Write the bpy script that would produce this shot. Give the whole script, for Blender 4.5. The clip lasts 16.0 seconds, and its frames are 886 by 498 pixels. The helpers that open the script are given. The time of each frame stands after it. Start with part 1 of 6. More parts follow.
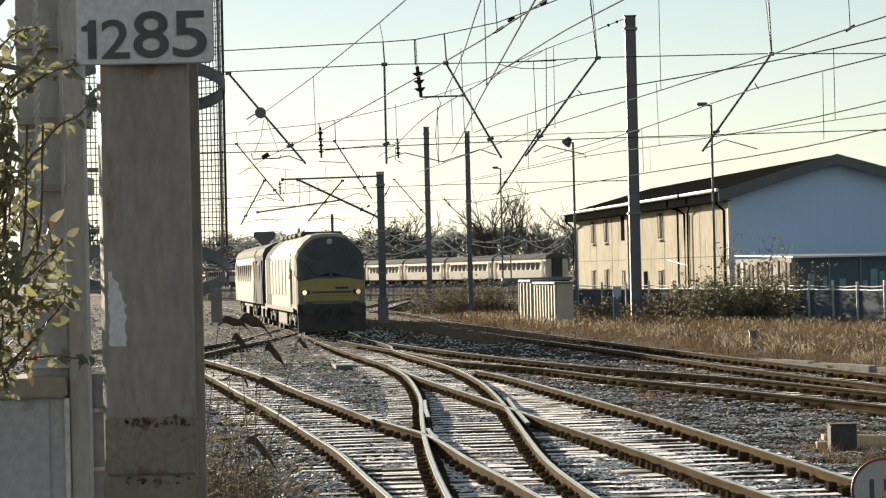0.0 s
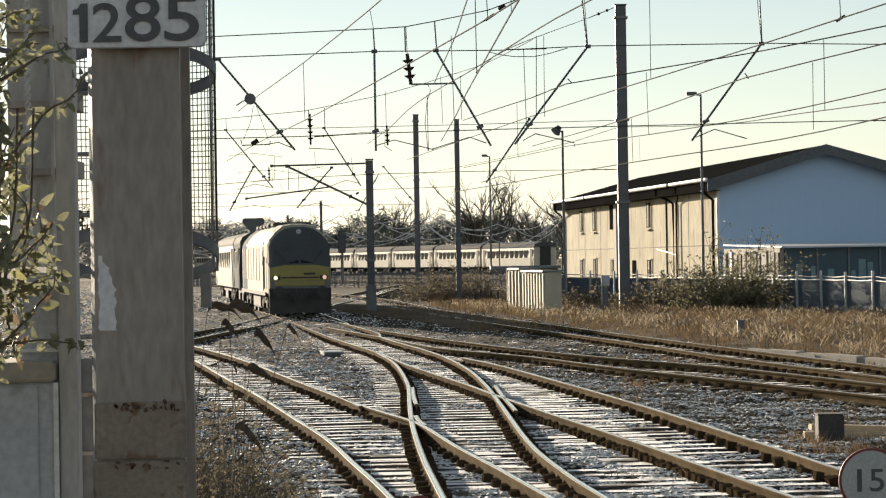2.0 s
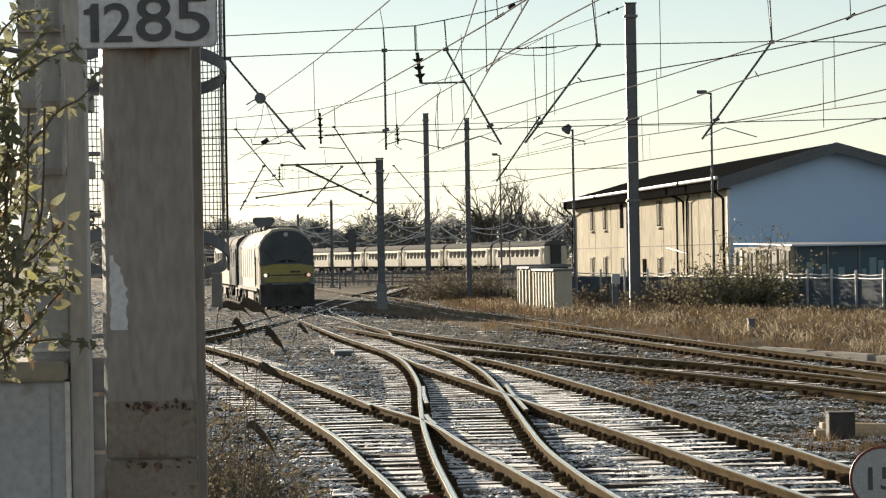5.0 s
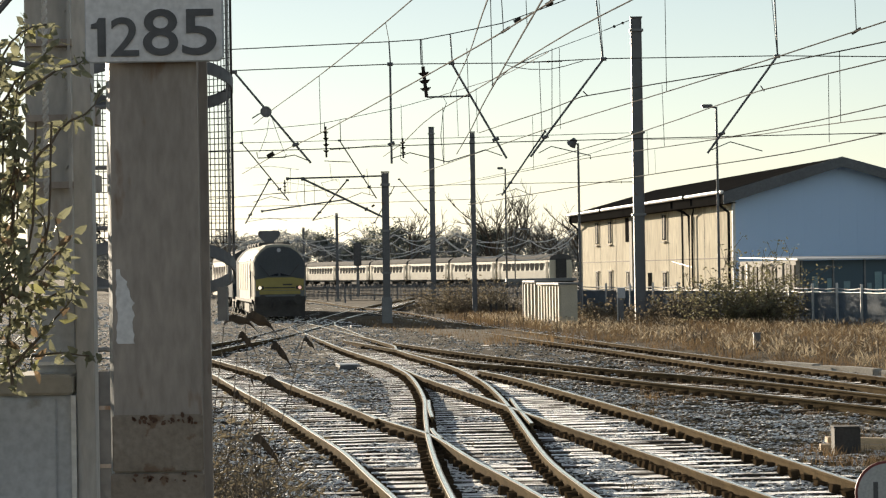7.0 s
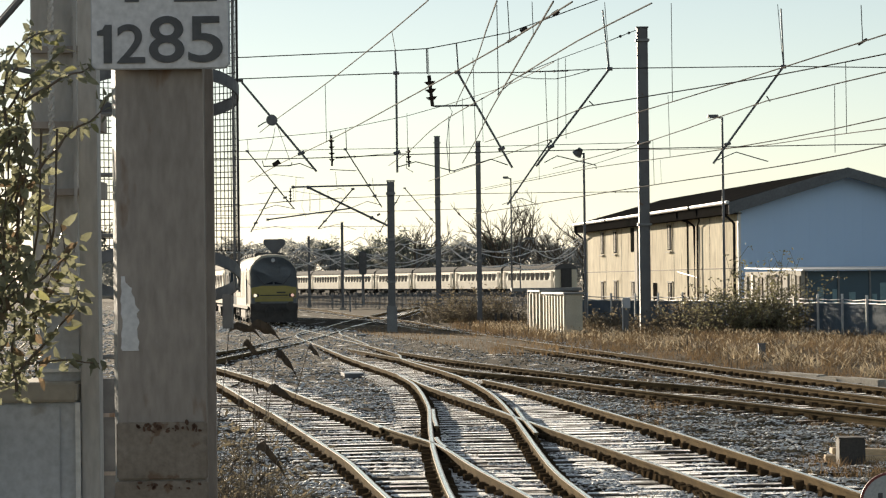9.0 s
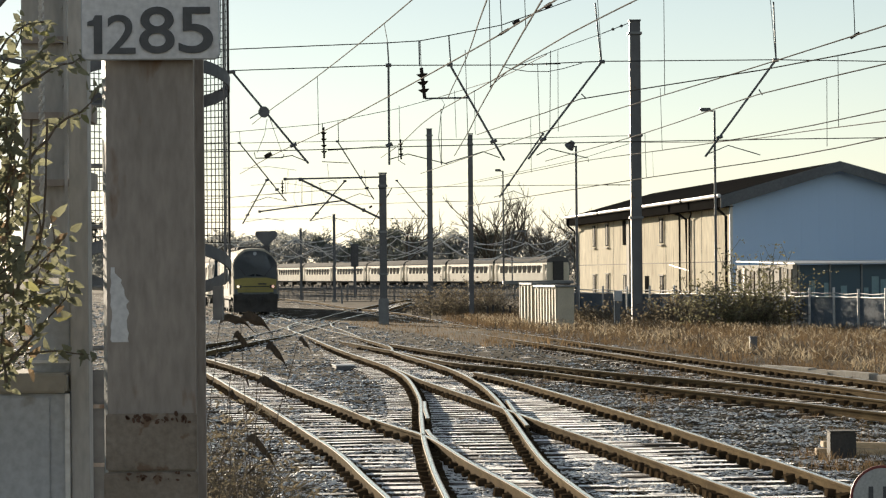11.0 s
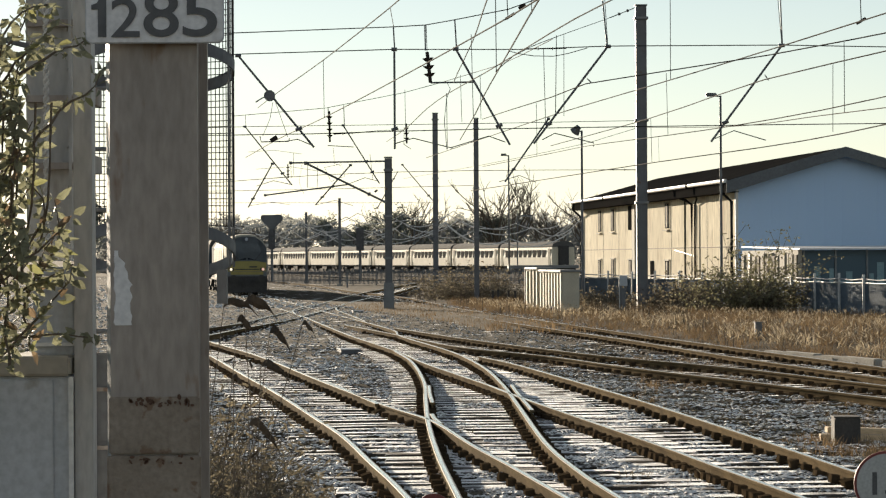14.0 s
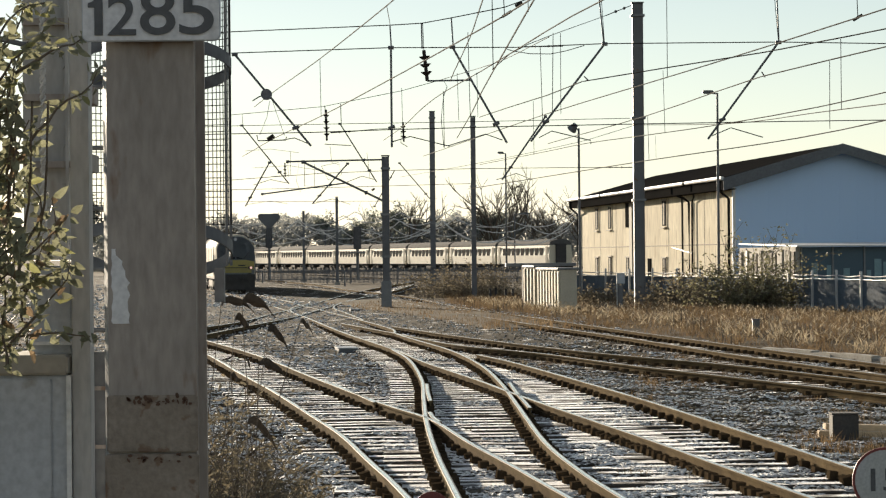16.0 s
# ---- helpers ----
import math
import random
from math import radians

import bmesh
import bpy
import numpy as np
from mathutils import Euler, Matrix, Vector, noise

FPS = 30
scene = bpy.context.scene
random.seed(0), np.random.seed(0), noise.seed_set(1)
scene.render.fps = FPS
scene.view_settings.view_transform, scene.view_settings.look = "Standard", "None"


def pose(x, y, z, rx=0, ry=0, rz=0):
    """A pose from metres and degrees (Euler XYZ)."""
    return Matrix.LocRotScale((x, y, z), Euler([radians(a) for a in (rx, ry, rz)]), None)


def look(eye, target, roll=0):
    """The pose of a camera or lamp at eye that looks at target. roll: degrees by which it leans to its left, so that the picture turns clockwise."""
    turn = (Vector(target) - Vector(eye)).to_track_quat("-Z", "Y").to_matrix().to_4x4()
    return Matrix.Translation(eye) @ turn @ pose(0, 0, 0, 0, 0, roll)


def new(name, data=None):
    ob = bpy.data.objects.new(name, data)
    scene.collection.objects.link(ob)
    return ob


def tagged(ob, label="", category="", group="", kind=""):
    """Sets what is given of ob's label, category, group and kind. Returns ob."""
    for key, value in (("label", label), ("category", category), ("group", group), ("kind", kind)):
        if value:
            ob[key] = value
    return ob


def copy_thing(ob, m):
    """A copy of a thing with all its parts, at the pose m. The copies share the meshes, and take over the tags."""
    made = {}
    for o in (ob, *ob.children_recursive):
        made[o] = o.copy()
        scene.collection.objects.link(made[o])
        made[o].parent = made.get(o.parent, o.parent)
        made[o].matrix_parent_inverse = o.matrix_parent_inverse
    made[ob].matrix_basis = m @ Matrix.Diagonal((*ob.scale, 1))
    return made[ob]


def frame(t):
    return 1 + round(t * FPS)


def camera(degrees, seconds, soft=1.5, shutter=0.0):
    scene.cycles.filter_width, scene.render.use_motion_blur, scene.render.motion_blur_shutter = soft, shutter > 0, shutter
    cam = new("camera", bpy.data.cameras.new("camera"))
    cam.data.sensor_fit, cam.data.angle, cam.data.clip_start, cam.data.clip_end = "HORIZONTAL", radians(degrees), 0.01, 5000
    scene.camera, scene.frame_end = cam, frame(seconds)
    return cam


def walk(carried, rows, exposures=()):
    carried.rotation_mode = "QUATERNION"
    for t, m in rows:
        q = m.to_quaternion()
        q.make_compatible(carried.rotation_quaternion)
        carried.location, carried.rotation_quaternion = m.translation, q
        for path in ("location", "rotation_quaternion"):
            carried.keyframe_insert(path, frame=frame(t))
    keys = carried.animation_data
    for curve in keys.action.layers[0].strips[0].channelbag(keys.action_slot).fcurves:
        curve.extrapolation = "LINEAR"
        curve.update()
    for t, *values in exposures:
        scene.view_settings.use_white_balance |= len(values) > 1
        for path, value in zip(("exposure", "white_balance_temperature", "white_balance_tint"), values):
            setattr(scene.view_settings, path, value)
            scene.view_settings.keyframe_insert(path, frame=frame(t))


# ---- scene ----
cam = camera(19.77, 16.0, soft=1.23)
PATH = [
    (0.0, pose(0.0000, 0.0000, 2.3000, 90.5018, 1.3000, 0.0114)),
    (0.5, pose(-0.0006, 0.0050, 2.2985, 90.4102, 1.1415, -0.0574)),
    (1.0, pose(-0.0040, 0.0123, 2.2969, 90.3368, 0.9855, -0.1729)),
    (1.5, pose(-0.0075, 0.0129, 2.2955, 90.2769, 0.9599, -0.2539)),
    (2.0, pose(-0.0073, 0.0144, 2.2964, 90.2198, 0.9134, -0.2506)),
    (2.5, pose(-0.0064, 0.0071, 2.2947, 90.2211, 0.8988, -0.1681)),
    (3.0, pose(-0.0073, 0.0048, 2.2964, 90.2394, 0.8404, -0.0903)),
    (3.5, pose(-0.0085, 0.0127, 2.2975, 90.2209, 0.8571, -0.0741)),
    (4.0, pose(-0.0092, 0.0088, 2.2967, 90.1874, 0.9638, -0.0669)),
    (6.5, pose(-0.0061, -0.0031, 2.2970, 90.3548, 1.0261, -0.0002)),
    (7.0, pose(-0.0103, -0.0050, 2.2986, 90.5077, 0.9281, 0.1017)),
    (7.5, pose(-0.0135, -0.0015, 2.2984, 90.5715, 0.8206, 0.1812)),
    (8.0, pose(-0.0141, 0.0041, 2.2975, 90.6019, 0.6839, 0.2222)),
    (8.5, pose(-0.0124, -0.0011, 2.2964, 90.6414, 0.6472, 0.2388)),
    (9.0, pose(-0.0108, 0.0036, 2.2967, 90.7158, 0.6778, 0.2174)),
    (11.5, pose(-0.0049, 0.0170, 2.2939, 90.4171, 0.4969, 0.0099)),
    (12.0, pose(-0.0033, 0.0216, 2.2927, 90.2646, 0.5912, 0.0461)),
    (12.5, pose(-0.0005, 0.0211, 2.2926, 90.1882, 0.6240, 0.0489)),
    (13.0, pose(0.0009, 0.0318, 2.2938, 90.1832, 0.5803, 0.0474)),
    (13.5, pose(0.0019, 0.0116, 2.2944, 90.2104, 0.4953, 0.0949)),
    (14.0, pose(-0.0001, 0.0100, 2.2952, 90.1923, 0.3195, 0.1571)),
    (14.5, pose(-0.0029, 0.0166, 2.2928, 90.1737, 0.2700, 0.1879)),
    (15.0, pose(-0.0059, 0.0145, 2.2929, 90.1701, 0.2738, 0.1737)),
    (15.5, pose(-0.0053, 0.0207, 2.2923, 90.1711, 0.3961, 0.1180)),
    (16.0, pose(-0.0011, 0.0175, 2.2922, 90.1535, 0.5250, 0.0978)),
]
walk(cam, PATH)

# ---- light ----
SUN_AZ, SUN_EL = radians(-20.0), radians(7.4)
world = bpy.data.worlds.new("sky")
scene.world = world
world.use_nodes = True
wt = world.node_tree
sky = wt.nodes.new("ShaderNodeTexSky")
sky.sky_type = "NISHITA"
sky.sun_disc = False
sky.sun_elevation = SUN_EL
sky.sun_rotation = SUN_AZ
sky.air_density, sky.dust_density, sky.ozone_density = 1.0, 0.05, 2.2
wt.nodes["Background"].inputs[1].default_value = 0.09
hazy = wt.nodes.new("ShaderNodeHueSaturation")
hazy.inputs["Saturation"].default_value = 0.52
wt.links.new(sky.outputs[0], hazy.inputs["Color"])
wt.links.new(hazy.outputs[0], wt.nodes["Background"].inputs[0])
sun = new("sun", bpy.data.lights.new("sun", "SUN"))
sun.data.energy, sun.data.angle, sun.data.color = 5.0, radians(0.55), (1.0, 0.85, 0.65)
sun.matrix_world = look((0, 0, 30), (-math.sin(SUN_AZ) * 30, -math.cos(SUN_AZ) * 30, 30 - 30 * math.tan(SUN_EL)))
scene.view_settings.exposure = 0.78


# ---- materials ----
def mat(name, a, b=None, rough=0.8, metal=0.0, scale=3.0, fine=40.0, bump=0.3, spots=None, spot_at=0.62,
        frost=0.0, per=0.0, glow=None, stretch=(1, 1, 1), frost_scale=2.2, thin=0.0, spec=0.5, sheen=0.6):
    """Two colours mixed by broad and fine noise, with relief; spots: rust or stains; frost: rime on upward faces; per: change per piece."""
    m = bpy.data.materials.new(name)
    m.use_nodes = True
    nt = m.node_tree
    N, L = nt.nodes, nt.links
    p = N["Principled BSDF"]
    p.inputs["Roughness"].default_value, p.inputs["Metallic"].default_value = rough, metal
    p.inputs["Specular IOR Level"].default_value = spec
    b = b or tuple(c * 0.7 for c in a)
    co = N.new("ShaderNodeTexCoord")
    mp = N.new("ShaderNodeMapping")
    mp.inputs["Scale"].default_value = stretch
    L.new(co.outputs["Object"], mp.inputs[0])

    def noise_at(s, detail=4.0):
        n = N.new("ShaderNodeTexNoise")
        n.inputs["Scale"].default_value, n.inputs["Detail"].default_value = s, detail
        L.new(mp.outputs[0], n.inputs["Vector"])
        return n.outputs[0]

    def mix(f, x, y, kind="MIX"):
        n = N.new("ShaderNodeMix")
        n.data_type, n.blend_type = "RGBA", kind
        for sock, v in ((n.inputs[0], f), (n.inputs[6], x), (n.inputs[7], y)):
            if isinstance(v, (float, int)):
                sock.default_value = v
            elif isinstance(v, tuple):
                sock.default_value = (*v, 1)
            else:
                L.new(v, sock)
        return n.outputs[2]

    def ramp(v, lo, hi):
        n = N.new("ShaderNodeMapRange")
        n.inputs[1].default_value, n.inputs[2].default_value = lo, hi
        L.new(v, n.inputs[0])
        return n.outputs[0]

    def mul(x, y):
        n = N.new("ShaderNodeMath")
        n.operation = "MULTIPLY"
        for sock, v in ((n.inputs[0], x), (n.inputs[1], y)):
            if isinstance(v, (float, int)):
                sock.default_value = v
            else:
                L.new(v, sock)
        return n.outputs[0]

    broad, small = noise_at(scale), noise_at(fine, 6.0)
    col = mix(ramp(broad, 0.3, 0.7), a, b)
    col = mix(mul(ramp(small, 0.35, 0.7), 0.45), col, tuple(c * 0.55 for c in b))
    if spots:
        col = mix(ramp(noise_at(scale * 2.3, 7.0), spot_at, spot_at + 0.07), col, spots)
    if per:
        info = N.new("ShaderNodeObjectInfo")
        geo = N.new("ShaderNodeNewGeometry")
        n = N.new("ShaderNodeMath")
        n.operation = "ADD"
        L.new(info.outputs["Random"], n.inputs[0])
        L.new(geo.outputs["Random Per Island"], n.inputs[1])
        fr = N.new("ShaderNodeMath")
        fr.operation = "FRACT"
        L.new(n.outputs[0], fr.inputs[0])
        col = mix(mul(fr.outputs[0], per), col, tuple(c * 0.25 for c in a))
    if frost:
        geo2 = N.new("ShaderNodeNewGeometry")
        sep = N.new("ShaderNodeSeparateXYZ")
        L.new(geo2.outputs["Normal"], sep.inputs[0])
        up = ramp(sep.outputs[2], 0.45, 0.8)
        wco = N.new("ShaderNodeTexNoise")
        wco.inputs["Scale"].default_value, wco.inputs["Detail"].default_value = frost_scale, 6.0
        L.new(geo2.outputs["Position"], wco.inputs["Vector"])
        where = ramp(wco.outputs[0], 0.62 - 0.3 * frost, 0.75 - 0.3 * frost)
        rime = mul(up, where)
        col = mix(rime, col, (0.95, 0.91, 0.83))
    L.new(col, p.inputs["Base Color"])
    rr = N.new("ShaderNodeMapRange")
    rr.inputs[3].default_value, rr.inputs[4].default_value = max(rough - 0.12, 0.02), min(rough + 0.12, 1)
    L.new(small, rr.inputs[0])
    L.new(rr.outputs[0], p.inputs["Roughness"])
    if frost:
        fr2 = N.new("ShaderNodeMapRange")
        fr2.inputs[3].default_value, fr2.inputs[4].default_value = rough, 0.42
        L.new(rime, fr2.inputs[0])
        L.new(fr2.outputs[0], p.inputs["Roughness"])
        L.new(mul(rime, sheen), p.inputs["Sheen Weight"])
        p.inputs["Sheen Roughness"].default_value = 0.35
    if thin:
        tr = N.new("ShaderNodeBsdfTranslucent")
        L.new(col, tr.inputs[0])
        ms = N.new("ShaderNodeMixShader")
        ms.inputs[0].default_value = thin
        L.new(p.outputs[0], ms.inputs[1])
        L.new(tr.outputs[0], ms.inputs[2])
        L.new(ms.outputs[0], N["Material Output"].inputs[0])
    if bump:
        bp = N.new("ShaderNodeBump")
        bp.inputs["Strength"].default_value, bp.inputs["Distance"].default_value = bump, 0.01
        L.new(small, bp.inputs["Height"])
        L.new(bp.outputs[0], p.inputs["Normal"])
    if glow:
        p.inputs["Emission Color"].default_value, p.inputs["Emission Strength"].default_value = (*glow[:3], 1), glow[3]
    return m


def glass(name, tint, rough=0.05):
    m = bpy.data.materials.new(name)
    m.use_nodes = True
    p = m.node_tree.nodes["Principled BSDF"]
    p.inputs["Base Color"].default_value = (*tint, 1)
    p.inputs["Roughness"].default_value = rough
    p.inputs["Specular IOR Level"].default_value = 0.6
    return m


M_RAIL = mat("rusty rail side", (0.22, 0.158, 0.083), (0.12, 0.085, 0.047), 0.92, 0.0, 2, 60, spec=0.004)
M_HEAD = mat("worn rail head", (1.0, 0.95, 0.85), (1.0, 0.93, 0.80), 0.22, 1.0, 1.5, 50, 0.0)
M_HEAD_RUST = mat("dull rail head edge", (0.34, 0.25, 0.14), (0.22, 0.155, 0.085), 0.45, 0.5, 1.5, 50, 0.0)
M_SLEEPER = mat("frosted timber sleeper", (0.13, 0.10, 0.07), (0.08, 0.06, 0.04), 0.9, 0, 5, 50, 0.5, per=0.5, frost=0.78, frost_scale=1.2, stretch=(0.4, 3, 1), sheen=1.0, spec=0.8)
M_SLEEPER_DRY = mat("dry sleeper", (0.17, 0.12, 0.08), (0.10, 0.07, 0.05), 0.9, 0, 5, 50, 0.5, per=0.5, frost=0.4, spec=0.1)
M_HEAD_DULL = mat("little used rail head", (0.85, 0.75, 0.58), (0.66, 0.54, 0.38), 0.26, 1.0, 1.5, 50, 0.0)
M_CHAIR = mat("rail chair iron", (0.12, 0.085, 0.05), (0.06, 0.045, 0.03), 0.9, 0.0, 8, 60, per=0.5, spec=0.0)
M_BALLAST = mat("ballast bed", (0.085, 0.066, 0.042), (0.04, 0.031, 0.021), 0.95, 0, 0.7, 14, 0.9, frost=0.03, frost_scale=1.1, spec=0.03)
M_STONE = mat("frosted ballast stone", (0.22, 0.185, 0.125), (0.12, 0.10, 0.068), 0.9, 0, 9, 60, 0.4, per=0.45, frost=1.0, frost_scale=2.2, sheen=1.0, spec=0.35)
M_STONE_DRY = mat("brown ballast stone", (0.36, 0.28, 0.16), (0.20, 0.155, 0.09), 0.9, 0, 9, 60, 0.4, per=0.5, frost=0.72, frost_scale=2.6, sheen=1.0, spec=0.15)
M_SOIL = mat("rough dry ground", (0.20, 0.15, 0.092), (0.10, 0.078, 0.05), 0.95, 0, 0.25, 5, 0.8, spec=0.04)
M_STRAW = mat("dry grass", (0.43, 0.30, 0.165), (0.20, 0.135, 0.075), 0.8, 0, 0.5, 30, 0.0, per=0.75, thin=0.4)
M_CURL = mat("withered leaf", (0.10, 0.075, 0.05), (0.06, 0.045, 0.03), 0.85, 0, 9, 40, 0.2, per=0.4)
M_TWIG = mat("dead stems", (0.22, 0.175, 0.125), (0.14, 0.11, 0.08), 0.85, 0, 6, 40, 0.2, per=0.4)
M_LEG = mat("grey painted gantry leg", (0.58, 0.555, 0.52), (0.47, 0.45, 0.415), 0.6, 0.1, 3, 40, 0.25, spots=(0.33, 0.27, 0.22), spot_at=0.64, stretch=(1, 1, 0.3))
# flat teal that stands for reflections in the annex glazing
M_REFLECTION = mat("pale teal painted reflection", (0.30, 0.43, 0.45), (0.22, 0.33, 0.35), 0.8, 0, 1.2, 20, 0.05, spec=0.1)
M_STEEL = mat("painted steel mast", (0.19, 0.195, 0.20), (0.14, 0.143, 0.147), 0.6, 0.4, 1.2, 20, 0.2, spots=(0.16, 0.10, 0.06), spot_at=0.66)
M_COLUMN = mat("weathered steel column", (0.46, 0.395, 0.34), (0.32, 0.275, 0.235), 0.6, 0.1, 4.5, 45, 0.35, spots=(0.23, 0.145, 0.095), spot_at=0.60, stretch=(1, 1, 0.28))
M_GALV = mat("dull galvanised steel", (0.26, 0.27, 0.27), (0.19, 0.195, 0.2), 0.55, 0.5, 3, 50, 0.15)
M_WIRE = mat("overhead wire", (0.045, 0.04, 0.036), (0.03, 0.027, 0.025), 0.85, 0.0, 3, 30, 0, spec=0.05)
# near white stands for sun on the far feeders
M_SUNLITWIRE = mat("feeder wire painted sunlit", (0.75, 0.73, 0.70), (0.6, 0.58, 0.55), 0.45, 0.5, 3, 30, 0)
M_INSUL = mat("brown insulator", (0.05, 0.04, 0.035), None, 0.7, 0, 5, 30, 0, spec=0.15)
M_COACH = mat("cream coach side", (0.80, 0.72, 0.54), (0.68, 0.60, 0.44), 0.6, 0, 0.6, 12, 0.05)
M_VAN = mat("dark teal van side", (0.10, 0.13, 0.15), (0.07, 0.09, 0.105), 0.95, 0, 0.8, 15, 0.05, spec=0.05)
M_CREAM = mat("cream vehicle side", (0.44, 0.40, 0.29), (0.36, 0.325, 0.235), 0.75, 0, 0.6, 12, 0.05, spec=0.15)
# haze before the train lifts the cab and underframe colours
M_LOCODARK = mat("dark blue grey cab paint lifted for haze", (0.165, 0.18, 0.185), (0.135, 0.15, 0.155), 0.5, 0, 0.8, 20, 0.05)
M_YELLOW = mat("warning yellow paint", (0.38, 0.32, 0.085), (0.31, 0.26, 0.07), 0.5, 0, 1.5, 20, 0.05)
M_UNDER = mat("grimy underframe", (0.085, 0.08, 0.073), (0.055, 0.051, 0.047), 0.85, 0.1, 3, 30, 0.3)
M_ROOF = mat("grey vehicle roof", (0.15, 0.145, 0.135), (0.11, 0.105, 0.10), 0.9, 0.0, 1, 20, 0.1, spec=0.1)
M_LAMP = mat("lit headlamp lens", (0.9, 0.85, 0.7), None, 0.2, 0, 3, 20, 0, glow=(1.0, 0.85, 0.62, 0.6))
M_LAMP_RED = mat("dim reddish lamp lens", (0.75, 0.5, 0.42), None, 0.25, 0, 3, 20, 0, glow=(1.0, 0.6, 0.45, 0.35))
M_SLATE = mat("slate grey verge board", (0.17, 0.18, 0.185), (0.13, 0.14, 0.145), 0.8, 0, 0.6, 10, 0.1, spec=0.15)
M_RUST = mat("flaking rust", (0.17, 0.095, 0.06), (0.10, 0.055, 0.035), 0.9, 0, 30, 90, 0.6)
M_ANNEXGLASS = glass("blue grey glazing", (0.045, 0.09, 0.12), 0.5)
M_GLASS = glass("dark window glass", (0.02, 0.025, 0.03))
M_WALL = mat("buff rendered wall", (0.86, 0.77, 0.57), (0.66, 0.58, 0.42), 0.9, 0, 0.45, 3.5, 0.8, spots=(0.50, 0.42, 0.29), spot_at=0.58, stretch=(1, 1, 0.3), spec=0.1)
M_SHEET = mat("blue grey steel sheet", (0.21, 0.26, 0.31), (0.16, 0.20, 0.24), 0.8, 0, 0.8, 10, 0.2, spec=0.1)
M_BLUEWALL = mat("pale blue grey cladding", (0.54, 0.72, 0.95), (0.49, 0.67, 0.90), 0.6, 0.0, 0.12, 60, 0.03)
M_ROOFDARK = mat("dark grey profiled roof", (0.036, 0.034, 0.032), (0.026, 0.025, 0.024), 0.95, 0.0, 0.4, 8, 0.2, spec=0.0)
M_DARKPANE = mat("dusty dark pane", (0.035, 0.032, 0.03), (0.025, 0.024, 0.023), 0.9, 0, 2, 20, 0.0, spec=0.03)
M_RUSTPLATE = mat("rust stained splice plate", (0.36, 0.30, 0.24), (0.26, 0.21, 0.16), 0.75, 0.05, 9, 60, 0.5, spots=(0.20, 0.13, 0.085), spot_at=0.6)
M_WHITE = mat("weathered white paint", (0.80, 0.79, 0.76), (0.72, 0.70, 0.66), 0.5, 0, 3, 40, 0.1)
M_SIGN = mat("off white sign plate", (0.82, 0.80, 0.79), (0.76, 0.74, 0.72), 0.45, 0, 4, 50, 0.05, spots=(0.55, 0.52, 0.48), spot_at=0.72)
# black raised to dark grey, partly for the lens veil
M_BLACK = mat("faded black sign paint lifted for lens veil", (0.115, 0.115, 0.118), None, 0.5, 0, 6, 40, 0)
M_RED = mat("red sign rim", (0.27, 0.06, 0.05), None, 0.6, 0, 6, 40, 0)
# sign white taken down to grey, shade put into the colour
M_SIGNFACE = mat("white sign face greyed for shade", (0.56, 0.56, 0.53), (0.48, 0.48, 0.45), 0.5, 0, 5, 50, 0.05)
M_POST = mat("galvanised fence post", (0.74, 0.74, 0.71), (0.62, 0.62, 0.60), 0.5, 0.2, 2, 30, 0.1)
M_FENCE = mat("grey painted fence", (0.34, 0.35, 0.36), (0.26, 0.27, 0.28), 0.6, 0.2, 2, 30, 0.15)
M_CONC = mat("pale concrete", (0.50, 0.46, 0.38), (0.40, 0.36, 0.30), 0.85, 0, 1.5, 20, 0.4)
M_CABINET = mat("cream ribbed cabinet", (0.66, 0.60, 0.46), (0.54, 0.48, 0.36), 0.6, 0.05, 1.5, 20, 0.15)
M_LEAF_BROWN = mat("bronze shrub leaf", (0.34, 0.25, 0.155), (0.25, 0.18, 0.115), 0.55, 0, 9, 40, 0.1, per=0.5, thin=0.5)
M_LEAF = mat("dull green shrub leaf", (0.40, 0.405, 0.265), (0.29, 0.295, 0.19), 0.55, 0, 9, 40, 0.1, per=0.5, thin=0.5)
M_LEAF_PALE = mat("sunlit yellow green leaf", (0.44, 0.44, 0.20), (0.32, 0.32, 0.14), 0.5, 0, 9, 40, 0.1, per=0.5, thin=0.5)
M_DEADLEAF = mat("dry tan leaf", (0.37, 0.315, 0.215), (0.22, 0.185, 0.125), 0.8, 0, 9, 40, 0.1, per=0.8, thin=0.45)
M_PALEGRASS = mat("bleached grass", (0.66, 0.56, 0.40), (0.50, 0.40, 0.26), 0.8, 0, 2, 30, 0.0, per=0.5, thin=0.4)
M_BUSH = mat("dull bramble leaf", (0.37, 0.345, 0.20), (0.24, 0.225, 0.13), 0.5, 0, 9, 40, 0.1, per=0.6, thin=0.55)
M_BARK = mat("bark", (0.19, 0.155, 0.115), (0.13, 0.105, 0.08), 0.9, 0, 6, 40, 0.4)
# distance haze is put into the pale greys of scrub and evergreens
M_HEDGE = mat("winter woodland greyed for haze", (0.44, 0.45, 0.43), (0.34, 0.35, 0.33), 0.9, 0, 1, 8, 0.0, per=0.3, thin=0.7)
M_EVER = mat("evergreen foliage paled for haze", (0.36, 0.38, 0.33), (0.26, 0.28, 0.24), 0.7, 0, 3, 20, 0.1, per=0.3, thin=0.65)
M_WOOD = mat("weathered pale plank", (0.72, 0.54, 0.33), (0.56, 0.41, 0.25), 0.8, 0, 3, 40, 0.3, stretch=(0.3, 4, 1))
M_GREYBOX = mat("grey equipment cabinet", (0.58, 0.60, 0.62), (0.48, 0.50, 0.52), 0.55, 0.05, 2, 40, 0.1, spots=(0.28, 0.24, 0.2), spot_at=0.7)


